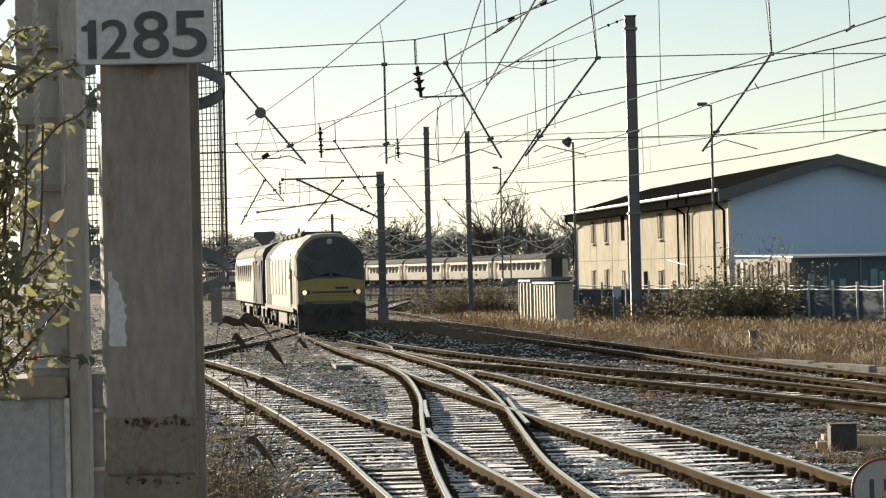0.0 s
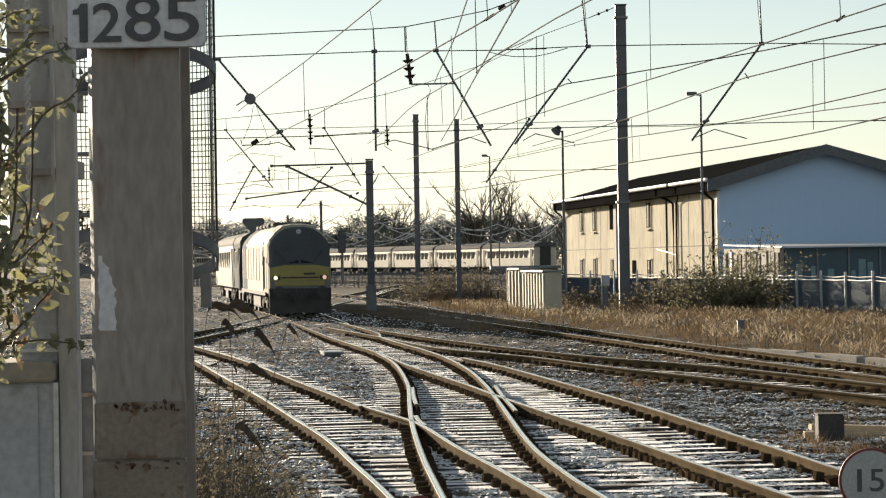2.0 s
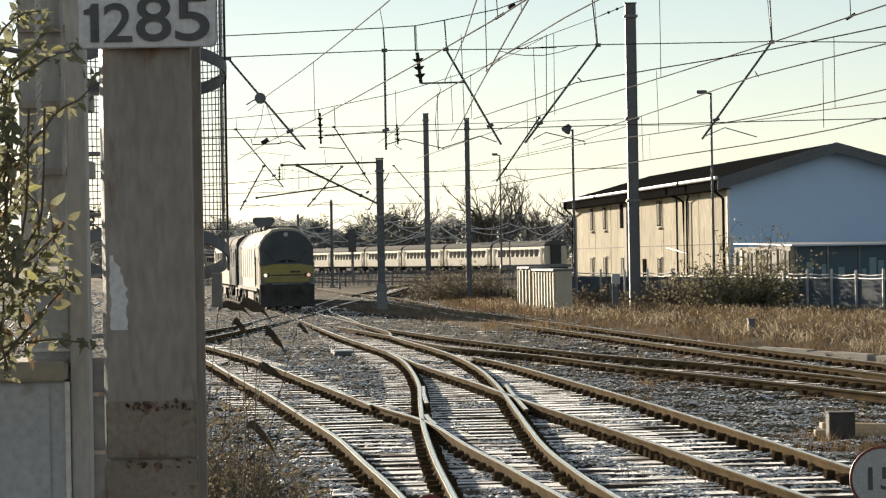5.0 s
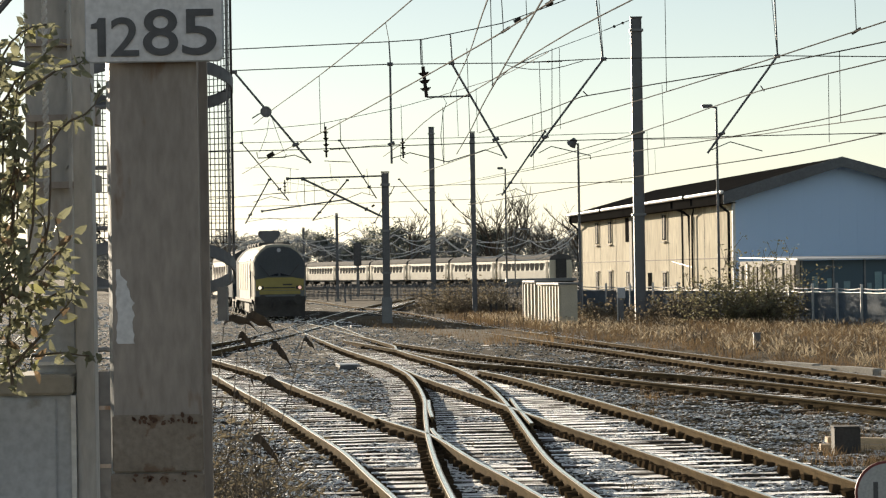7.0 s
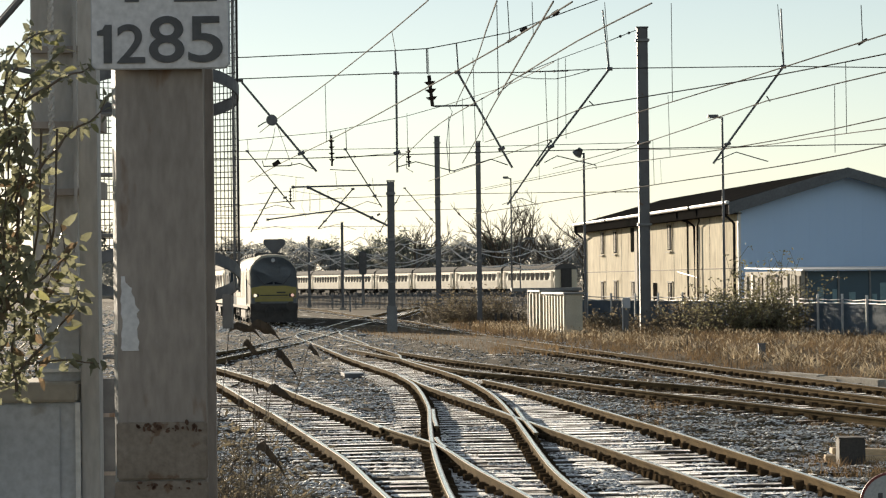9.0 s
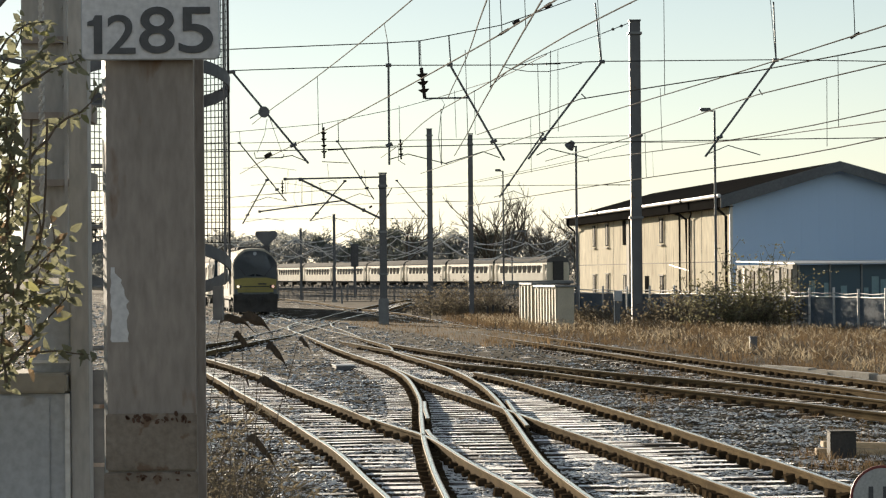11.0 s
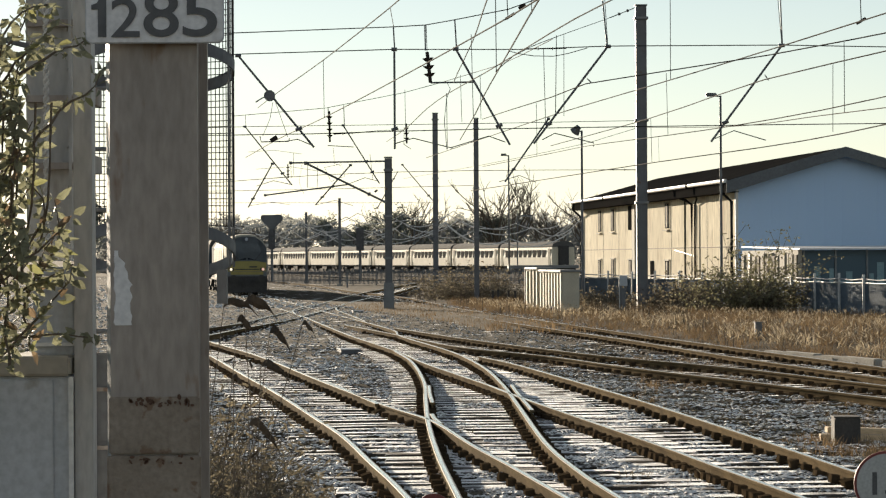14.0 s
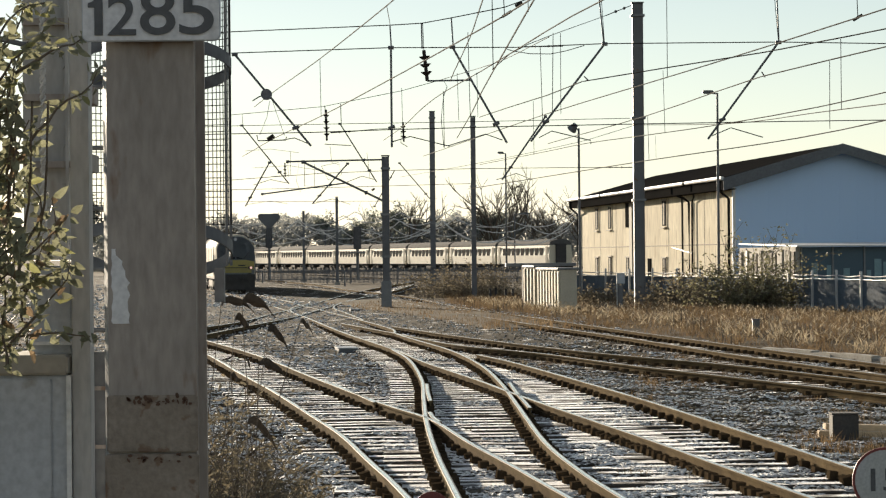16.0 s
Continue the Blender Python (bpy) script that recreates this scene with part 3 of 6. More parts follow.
    for s in (-1, 1):
        part("wiper", sweep(bmesh.new(), [(s * 0.5, 0.12, 2.2), (s * 0.75, 0.2, 2.5), (s * 0.95, 0.3, 2.75)], 0.012), M_UNDER, t)
        bm = bmesh.new()
        sweep(bm, [(s * 1.36, 1.5, 1.2), (s * 1.36, 1.5, 2.5)], 0.02)
        sweep(bm, [(s * 1.36, 2.1, 1.2), (s * 1.36, 2.1, 2.5)], 0.02)
        part("handrail", bm, M_GALV, t)
        door = part("cab_door", B(s * 1.345 - 0.012, s * 1.345 + 0.012, 2.4, 3.1, 1.1, 2.9), M_CREAM, t)
        part("door_window", B(s * 1.36 - 0.008, s * 1.36 + 0.008, 2.5, 3.0, 2.15, 2.75), M_GLASS, door)
        for i in range(6):
            part("side_grille", B(s * 1.34 - 0.012, s * 1.34 + 0.012, 5.2 + i * 2.0, 6.8 + i * 2.0, 1.5, 2.9, bevel=0.01), M_CREAM if i < 5 else M_ROOF, t)
        part("cant_rail_band", B(s * 1.335 - 0.02, s * 1.335 + 0.02, 2.3, 14.3, 3.0, 3.1), M_WHITE, t)
        part("sole_bar", B(s * 1.3 - 0.05, s * 1.3 + 0.05, 1.2, 19.2, 0.9, 1.05), M_UNDER, t)
    for y in (4, 7.2, 9.5, 12, 14.6):
        part("roof_hatch", B(-0.8, 0.8, y, y + 1.6, 3.74, 3.93, bevel=0.04), M_ROOF, t)
    part("fuel_tank", B(-1.15, 1.15, 7.6, 12.9, 0.3, 0.95, bevel=0.06), M_UNDER, t)
    part("rear_cab", loft(bmesh.new(), [(18.2, full), (19.9, nose(2.5, 1.02, 2.9, 3.7)), (20.3, nose(2.4, 1.02, 2.2, 2.6))]), M_LOCODARK, t)
    for y in (4.3, 16.2):
        bogie(t, y, 2.7)
    sets = [wheelset(t, y) for y in (2.95, 5.65, 14.85, 17.55)]
    return t, sets


def coach(name, label, length, body, windows=8, dark=False):
    """A vehicle from y = 0 to its length, with its doors, windows, roof and bogies; z = 0 is the rail."""
    t = thing(name, label, "railway carriage")
    part("body", loft(bmesh.new(), [(0, [(-1.33, 1.0), (-1.36, 2.0), (-1.28, 3.2), (1.28, 3.2), (1.36, 2.0), (1.33, 1.0)]), (length, [(-1.33, 1.0), (-1.36, 2.0), (-1.28, 3.2), (1.28, 3.2), (1.36, 2.0), (1.33, 1.0)])]), body, t)
    part("roof", loft(bmesh.new(), [(0, vehicle_outline(2.6, 3.15, 3.25, 3.85)), (length, vehicle_outline(2.6, 3.15, 3.25, 3.85))]), M_ROOF, t)
    for s in (-1, 1):
        for i in range(windows):
            y = 2.0 + (length - 4.0) * (i + 0.5) / windows
            w = part("window", B(s * 1.335 - 0.02, s * 1.335 + 0.02, y - 0.62, y + 0.62, 1.95, 2.85, bevel=0.015), M_UNDER, t)
            part("pane", B(s * 1.352 - 0.012, s * 1.352 + 0.012, y - 0.56, y + 0.56, 2.0, 2.8), M_DARKPANE, w)
        for y in (0.9, length - 0.9):
            part("door", B(s * 1.345 - 0.015, s * 1.345 + 0.015, y - 0.42, y + 0.42, 1.05, 3.0, bevel=0.01), M_VAN if dark else M_CREAM, t)
    part("gangway", B(-0.6, 0.6, -0.35, 0.0, 1.0, 3.3, bevel=0.05), M_UNDER, t)
    part("gangway", B(-0.6, 0.6, length, length + 0.35, 1.0, 3.3, bevel=0.05), M_UNDER, t)
    part("underframe", B(-1.1, 1.1, 0.6, length - 0.6, 0.75, 1.0), M_UNDER, t)
    part("equipment_box", B(-1.2, 1.2, length * 0.4, length * 0.55, 0.35, 0.78, bevel=0.03), M_UNDER, t)
    if length < 10:
        for y in (1.5, length - 1.5):
            wheelset(t, y)
            part("axle_guard", box(B(-1.12, -0.98, y - 0.4, y + 0.4, 0.4, 0.76, bevel=0.02), 0.98, 1.12, y - 0.4, y + 0.4, 0.4, 0.76, bevel=0.02), M_UNDER, t)
        return t
    for y in (2.8, length - 2.8):
        bogie(t, y, 2.2)
        for d in (-1.1, 1.1):
            wheelset(t, y + d)
    return t


LOCO, LOCO_WHEELS = locomotive()
VAN = coach("service_van", "short dark grey van coupled behind the locomotive", 6.2, M_VAN, 2, True)
TAIL_COACH = coach("passenger_coach", "cream coach at the end of the moving train", 18.6, M_CREAM, 7)


# ---- the stabled coaches beyond the yard ----
def stabled():
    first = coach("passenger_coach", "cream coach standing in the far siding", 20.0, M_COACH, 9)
    tagged(first, group="coaches in the far siding")
    a, b = Vector((12.77, 287.0)), Vector((-30.76, 440.0))
    d = (b - a).normalized()
    ang = -math.degrees(math.atan2(d.x, d.y))
    for i in range(10):
        p = a + d * (20.9 * i)
        m = pose(p.x, p.y, 0.25, 0, 0, ang)
        if i == 0:
            first.matrix_basis = m
        else:
            copy_thing(first, m)


stabled()


# ---- works building ----
def building():
    t = thing("works_building", "long buff rendered depot building with pale blue gable and dark roof", "building")
    c = Vector((15.76, 140.00, 1.33))
    c.z = -0.2
    far = Vector((9.83, 194.00, 2.18))
    side = Vector((far.x - c.x, far.y - c.y, 0)).normalized()
    frontv = Vector((side.y, -side.x, 0))
    ze, za = 6.50, 8.12
    Wd, Ln = 2 * 5.95, 52.5
    ang = math.atan2(frontv.y, frontv.x)
    t.matrix_basis = Matrix.Translation(c) @ Matrix.Rotation(ang, 4, "Z")
    # local x runs along the gable, local y along the side
    part("side_wall", B(0, 0.3, 0.3, Ln, 0, ze), M_WALL, t, "sunlit buff rendered wall")
    part("side_wall", B(Wd - 0.3, Wd, 0.3, Ln, 0, ze), M_WALL, t)
    for y0, y1 in ((0, 0.3), (Ln, Ln + 0.3)):
        part("gable_wall", prism(bmesh.new(), [(0, 0), (Wd, 0), (Wd, ze), (Wd / 2, za), (0, ze)], y0, y1), M_BLUEWALL, t, "pale blue grey clad gable")
    for s in (0, 1):
        o = [(-0.7, 6.36), (-0.7, 6.64), (Wd / 2, 8.44), (Wd / 2, 8.15)]
        if s:
            o = [(Wd - x, z) for x, z in o]
        part("roof", prism(bmesh.new(), o, -0.9, Ln + 0.6), M_ROOFDARK, t, "dark grey roof slope")
    part("verge_trim", prism(bmesh.new(), [(-0.74, 5.92), (-0.74, 6.60), (Wd / 2, 8.47), (Wd + 0.74, 6.60), (Wd + 0.74, 5.92), (Wd / 2, 7.92)], -0.96, -0.903), M_SLATE, t, "slate grey verge board")
    part("gutter", tube(bmesh.new(), (-0.80, -0.9, 6.60), (-0.80, Ln + 0.6, 6.60), 0.11, n=8), M_WHITE, t, "pale gutter catching the sun")
    for y in (9.0, 38.0):
        part("gutter_joint", tube(bmesh.new(), (-0.80, y, 6.60), (-0.80, y + 0.5, 6.60), 0.125, n=8), M_ROOFDARK, t)
    part("fascia", B(-0.70, -0.64, -0.9, Ln + 0.6, 5.98, 6.40), M_ROOFDARK, t)
    part("soffit", B(-0.639, 0.0, -0.85, Ln + 0.5, 5.99, 6.03), M_ROOFDARK, t)
    for y in (0.4, Ln - 0.2):
        part("downpipe", sweep(bmesh.new(), [(-0.75, y, 6.55), (-0.74, y, 6.0), (-0.16, y, 5.5), (-0.16, y, 0)], 0.085, 8), M_ROOFDARK, t, "dark downpipe")
    for top, low, r in ((13.6, 11.2, 0.08), (7.8, 10.3, 0.055)):
        part("downpipe", sweep(bmesh.new(), [(-0.74, top, 6.5), (-0.70, top, 6.1), (-0.30, (top + low) / 2, 5.85), (-0.16, low, 5.55), (-0.16, low, 0)], r, 8), M_ROOFDARK, t, "dark downpipe with a slanting head")
    part("conduit", B(-0.05, 0.0, 13.8, 14.0, 0, 5.95), M_ROOFDARK, t)
    part("slanting_pipe", tube(bmesh.new(), (-0.1, 16.6, 2.87), (-0.1, 10.7, 2.5), 0.032, n=8), M_WHITE, t)
    part("recess_panel", B(-0.05, 0.0, 31.8, 33.0, 4.3, 5.95), M_ROOFDARK, t)
    part("pale_pilaster", B(-0.12, 0.0, 30.2, 31.2, 0, 5.95), M_CONC, t)
    for y in (7.6, 18.2, 26.4, 36.8, 43.2):
        part("panel_joint", B(-0.012, 0.0, y - 0.03, y + 0.03, 0, 5.95), M_TWIG, t)
    part("string_course", B(-0.02, 0.0, 0.3, Ln, 2.97, 3.02), M_TWIG, t)
    for y, z0, z1 in ((19.4, 4.25, 5.8), (39.1, 4.3, 5.8), (44.5, 4.3, 5.8), (19.4, 0.9, 2.2), (32.2, 0.9, 2.25), (39.1, 0.9, 2.3), (44.6, 0.9, 2.25)):
        w = part("window", B(-0.04, 0.0, y - 0.85, y + 0.85, z0 - 0.08, z1 + 0.08), M_WALL, t, "slit window with pale surround")
        part("frame", B(-0.06, -0.041, y - 0.62, y + 0.62, z0, z1), M_ROOFDARK, w)
        part("pane", B(-0.075, -0.061, y - 0.5, y + 0.5, z0 + 0.05, z1 - 0.05), M_DARKPANE, w)
        part("mullion", B(-0.085, -0.0755, y - 0.12, y + 0.12, z0 + 0.05, z1 - 0.05), M_CONC, w)
        part("sill", B(-0.18, -0.041, y - 0.75, y + 0.75, z0 - 0.16, z0 - 0.09), M_CONC, w)
        part("lintel", B(-0.10, -0.041, y - 0.8, y + 0.8, z1 + 0.01, z1 + 0.10), M_CONC, w)
    d = part("door", B(-0.06, 0.0, 24.0, 25.0, 0, 2.2), M_ROOFDARK, t, "dark steel door")
    part("handle", B(-0.1, -0.061, 24.8, 24.86, 1.0, 1.15), M_GALV, d)
    part("corner_trim", B(-0.03, 0.12, -0.04, 0.0, 0, ze), M_WHITE, t)
    for x in range(1, 12):
        part("cladding_seam", B(x - 0.012, x + 0.012, -0.012, 0.0, 0, ze + (za - ze) * min(x, Wd - x) / (Wd / 2) - 0.25), M_BLUEWALL, t)
    return t, c, ang


BUILDING, B_CORNER, B_ANG = building()


def annex():
    """The low glazed lean-to before the gable."""
    t = thing("glazed_annex", "low annex with a gently sloping white roof and dark glazing", "building")
    t.matrix_basis = Matrix.Translation((16.05, 128.00, 1.41)) @ Matrix.Rotation(B_ANG, 4, "Z")
    t.location.z = -0.2
    h = 2.57 + 0.2
    slab = B(-0.05, 14, -6.5, 6, h, h + 0.07, bevel=0.015)
    for v in slab.verts:
        v.co.z += 0.013 * (v.co.y + 6.5)
    part("lean_to_roof", slab, M_WHITE, t, "thin white gently sloping roof")
    part("side_wall", B(0, 0.2, -6, 6, 0, h - 0.004), M_CONC, t, "ribbed pale side wall")
    y = -5.95
    while y < 5.5:
        wd = RND.uniform(0.25, 0.7)
        part("plank", B(-RND.uniform(0.05, 0.14), 0.0, y, y + wd, RND.uniform(0.1, 0.4), h - RND.uniform(0.03, 0.3), bevel=0.01), RND.choice((M_CABINET, M_CONC, M_CONC, M_TWIG)), t)
        y += wd + RND.uniform(0.05, 0.5)
    part("front_wall", B(0.2, 14, -6, -5.8, 0, 0.75), M_BLUEWALL, t)
    for i in range(9):
        x = 0.25 + i * 1.55
        part("mullion", B(x, x + 0.08, -6.02, -5.86, 0.75, h - 0.01), M_GALV, t)
        part("pane", B(x + 0.09, x + 1.54, -5.96, -5.94, 0.76, h - 0.02), M_ANNEXGLASS, t)
        # uneven pale strips over the pane, painted reflections
        xb = x + 0.15
        while xb < x + 1.3:
            wd = RND.uniform(0.15, 0.45)
            part("blind", B(xb, min(xb + wd, x + 1.5), -5.985, -5.965, 0.78, 0.9 + (h - 1.2) * RND.uniform(0.2, 0.95)), M_REFLECTION, t, "pale teal strips on the glazing standing for reflections")
            xb += wd + RND.uniform(0.05, 0.5)
    part("back_wall", B(0.2, 14, 3, 3.1, 0, h - 0.01), M_BLUEWALL, t)


annex()


# ---- overhead line masts ----
def mast(base, top_z, w, label, foot=0.0, lean=0.0):
    t = thing("overhead_line_mast", label, "mast", group="overhead line masts")
    t.matrix_basis = pose(base[0], base[1], base[2], 0, lean, 0)
    h = top_z - base[2]
    bm = bmesh.new()
    for s in (-1, 1):
        box(bm, s * w * 0.45 - 0.012, s * w * 0.45 + 0.012, -w / 2, w / 2, 0, h)
    box(bm, -w * 0.44, w * 0.44, -w * 0.40, w * 0.40, 0, h - 0.02)
    part("column", bm, M_STEEL, t)
    part("cap", B(-w * 0.55, w * 0.55, -w * 0.55, w * 0.55, h, h + 0.05), M_STEEL, t)
    q = w * (1.1 if not foot else 0.68)
    part("base_block", B(-q, q, -q, q, -0.5, 0.12 + foot, bevel=0.03), M_CONC if not foot else M_GALV, t)
    for z in (h * 0.35, h * 0.62, h - 0.6):
        part("clamp", B(-w * 0.62, w * 0.62, -w * 0.62, w * 0.62, z, z + 0.10), M_GALV, t)
    return t


mast((8.56, 113.30, -0.10), 13.46, 0.50, "tall dark steel overhead line mast at the fence")
mast((-2.78, 115.54, -0.25), 6.84, 0.34, "dark steel mast with a grey footing between the tracks", foot=1.3)
mast((-1.25, 224.80, -0.25), 15.05, 0.50, "dark mast beyond the junction")
mast((1.46, 139.43, -0.20), 9.90, 0.28, "slim grey overhead line mast in the weeds")
for px in ((-15.36, 272.05, -0.20), (-10.23, 236.11, -0.20), (-5.78, 413.47, -0.20), (1.80, 724.69, -0.20), (-22.05, 459.51, -0.20)):
    mast(px, px[2] + 7.6 + 0.6 * math.sin(px[0]), 0.24, "slim far overhead line mast in the yard")


# ---- gantry leg, sign and ladder beside the camera ----
def digit(ch, x0, x1, z0, z1, y, parent, material=None, weight=0.001):
    """One upright sign character, fitted between x0..x1 and z0..z1."""
    cu = bpy.data.curves.new("digit", "FONT")
    cu.body, cu.size, cu.extrude, cu.offset = ch, 0.75, 0.006, weight
    tmp = new("digit_curve", cu)
    me = bpy.data.meshes.new_from_object(tmp)
    bpy.data.objects.remove(tmp)
    lo = [min(v.co[k] for v in me.vertices) for k in (0, 1)]
    hi = [max(v.co[k] for v in me.vertices) for k in (0, 1)]
    sx, sz = (x1 - x0) / (hi[0] - lo[0]), (z1 - z0) / (hi[1] - lo[1])
    me.transform(Matrix.Diagonal((sx, sz, 0.3, 1)) @ Matrix.Translation((-lo[0], -lo[1], 0)))
    me.materials.append(material or M_BLACK)
    d = new("digit", me)
    d.parent = parent
    d.matrix_basis = pose(x0, y, z0, 90, 0, 0)
    return d


def foreground():
    Y = 7.14
    t = thing("signal_column", "weathered brown steel column carrying a number plate", "column")
    t.matrix_basis = Matrix.Translation((-0.83, Y, 0))
    w = 0.246
    bm = bmesh.new()
    box(bm, -w / 2, w / 2, 0, 0.02, -0.6, 5.5)
    part("front_flange", bm, M_COLUMN, t, "flaking brown grey paint")
    part("web", B(0.09, 0.105, 0.021, 0.25, -0.6, 5.5), M_COLUMN, t)
    part("back_flange", B(-w / 2 + 0.02, w / 2 + 0.005, 0.25, 0.27, -0.6, 5.5), M_COLUMN, t)
    # bent lip added and turned so the sun draws a bright edge
    part("edge_lip", B(-0.006, 0.0, 0.0, 0.095, -0.6, 5.5, bevel=0.002), M_GALV, t, "added lip catching the sun along the edge", at=pose(-w / 2 + 0.004, 0.03, 0, 0, 0, 15))
    zc, zd = 1.91, 1.75
    part("splice_plate", B(-w / 2 - 0.004, w / 2 + 0.004, -0.018, -0.001, zd, zc, bevel=0.004), M_RUSTPLATE, t)
    part("splice_plate", B(-w / 2 - 0.008, w / 2 + 0.008, -0.034, -0.019, -0.6, zd - 0.004, bevel=0.004), M_RUSTPLATE, t)
    # bare patch of pale primer, an uneven flake
    bm = bmesh.new()
    z0, z1 = 2.11, 2.32
    left, right = [], []
    for k in range(25):
        f = k / 24
        z = z1 + (z0 - z1) * f
        right.append((-0.112 + min(0.045, 0.012 + 0.09 * f) + 0.012 * hump(k * 3.3, 1.0), z))
        left.append((-0.112 + 0.006 * hump(k * 2.1, 5.0), z))
    prism(bm, left + right[::-1], -0.003, 0.001)
    part("bare_patch", bm, M_SIGN, t, "pale patch of bare primer")
    flakes = bmesh.new()
    for k in range(46):
        zz = (zc - 0.012) if k % 3 else (zd - 0.012)
        x, dz = RND.uniform(-0.08, 0.115), RND.uniform(-0.014, 0.012)
        w2, h2 = RND.uniform(0.002, 0.010), RND.uniform(0.002, 0.006)
        m = Matrix.Translation((x, -0.0195 if k % 3 else -0.0355, zz + dz)) @ Matrix.Rotation(RND.uniform(0, 3), 4, "Y") @ Matrix.Diagonal((w2 * 2, 0.004, h2 * 2, 1))
        bmesh.ops.create_cone(flakes, cap_ends=True, segments=6, radius1=0.5, radius2=0.4, depth=1, matrix=m @ Matrix.Rotation(radians(90), 4, "X"))
    tagged(part("rust_flakes", flakes, M_RUST, t, "flaking rust at the splice"), kind="stuff")
    # number plate
    s = thing("number_plate", "white enamel plate with black structure number", "sign")
    zb = 2.90
    xl, xr = -1.01, -0.63
    s.matrix_basis = Matrix.Translation(((xl + xr) / 2, Y - 0.05, zb))
    W2 = (xr - xl) / 2
    def rounded(w, z0, z1, r):
        out = []
        for cx, cz, a0 in ((w - r, z1 - r, 0), (-w + r, z1 - r, 90), (-w + r, z0 + r, 180), (w - r, z0 + r, 270)):
            out += [(cx + r * math.cos(radians(a0 + 15 * k)), cz + r * math.sin(radians(a0 + 15 * k))) for k in range(7)]
        return out
    part("plate", prism(bmesh.new(), rounded(W2, 0, 0.36, 0.017), 0, 0.012), M_SIGN, s)
    part("rim", prism(bmesh.new(), rounded(W2 + 0.003, -0.003, 0.363, 0.019), 0.004, 0.018), M_GREYBOX, s)
    for ch, x0, x1, top in (("2", -0.120, -0.041, 0.123), ("8", -0.030, 0.068, 0.1446), ("5", 0.079, 0.175, 0.143)):
        digit(ch, x0, x1, 0.0140, top, -0.0035, s, weight=0.006)
    part("digit", prism(bmesh.new(), [(-0.157, 0.0145), (-0.157, 0.092), (-0.175, 0.092), (-0.175, 0.104), (-0.160, 0.109), (-0.153, 0.122), (-0.134, 0.122), (-0.134, 0.0145)], -0.005, -0.0005), M_BLACK, s)
    for x, hw in ((-0.077, 0.020), (0.10, 0.060)):
        part("lettering_bar", B(x - hw, x + hw, -0.003, -0.0005, 0.185, 0.31, bevel=0.0), M_BLACK, s)
    for x in (-0.12, 0.12):
        part("fixing_bracket", B(x - 0.02, x + 0.02, 0.019, 0.05, -0.03 + 0.06, 0.3), M_COLUMN, s)


foreground()


# ---- cage ladder, posts and cabinets beside the column ----
def ladder_cage():
    Y = 10.5
    t = thing("caged_ladder", "steel ladder with tilted hoops and wire mesh guard", "ladder")
    cx = -1.21
    t.matrix_basis = Matrix.Translation((cx, Y, 0))
    r = 0.318
    for zc, tilt in ((3.09, 13.5), (2.33, 18.5), (3.85, 13.5)):
        bm = bmesh.new()
        n = 40
        m = Matrix.Translation((0, 0, zc)) @ Matrix.Rotation(radians(-tilt), 4, "X")
        ring = []
        for k in range(n):
            a = 2 * math.pi * k / n
            c, s = math.cos(a), math.sin(a)
            ring.append([bm.verts.new(m @ Vector((c * (r + d), s * (r + d) * 1.0, h))) for d, h in ((0, -0.026), (0.007, -0.026), (0.007, 0.026), (0, 0.026))])
        for k in range(n):
            a, b = ring[k], ring[(k + 1) % n]
            for i in range(4):
                bm.faces.new((a[i], b[i], b[(i + 1) % 4], a[(i + 1) % 4]))
        bmesh.ops.recalc_face_normals(bm, faces=bm.faces)
        part("hoop", bm, M_STEEL, t, "flat steel hoop")
    z0, z1 = 2.43, 3.59
    bm = bmesh.new()
    for k in range(37):
        a = math.pi * k / 36
        sweep(bm, [(r * math.cos(a), r * math.sin(a), z0), (r * math.cos(a), r * math.sin(a), z1)], 0.0019, 4)
    z = z0
    while z < z1:
        wob = RND.uniform(-0.003, 0.003)
        sweep(bm, [(r * math.cos(math.pi * k / 30), r * math.sin(math.pi * k / 30), z + wob + 0.01 * math.sin(math.pi * k / 30)) for k in range(31)], 0.0019, 4)
        z += 0.0275
    tagged(part("guard_mesh", bm, M_WIRE, t, "square wire guard mesh"), kind="stuff")
    for a in (-15, 10, 165, 200):
        x, y = r * math.cos(radians(a)), r * math.sin(radians(a))
        part("upright_strap", sweep(bmesh.new(), [(x, y, z0 - 0.17), (x, y, z1)], 0.0055, 6), M_STEEL, t)
    for i in range(14):
        z = 2.00 + i * 0.2495
        part("rung", tube(bmesh.new(), (-0.26, -0.05, z), (0.0, -0.05, z), 0.0095, n=8), M_GALV, t)
    for x in (-0.285,):
        part("stile", B(x - 0.03, x + 0.03, -0.08, -0.02, -0.6, 4.2), M_GALV, t)
    part("kick_panel", B(-0.285, -0.16, -0.02, 0.0, -0.6, 1.91), M_STEEL, t)
    for z in (1.76, 1.52):
        part("panel_rib", B(-0.28, -0.17, -0.032, -0.021, z - 0.008, z + 0.008), M_COLUMN, t)
    part("bottom_bracket", B(0.25, 0.29, -0.03, 0.03, 2.11, 2.25), M_STEEL, t)


ladder_cage()


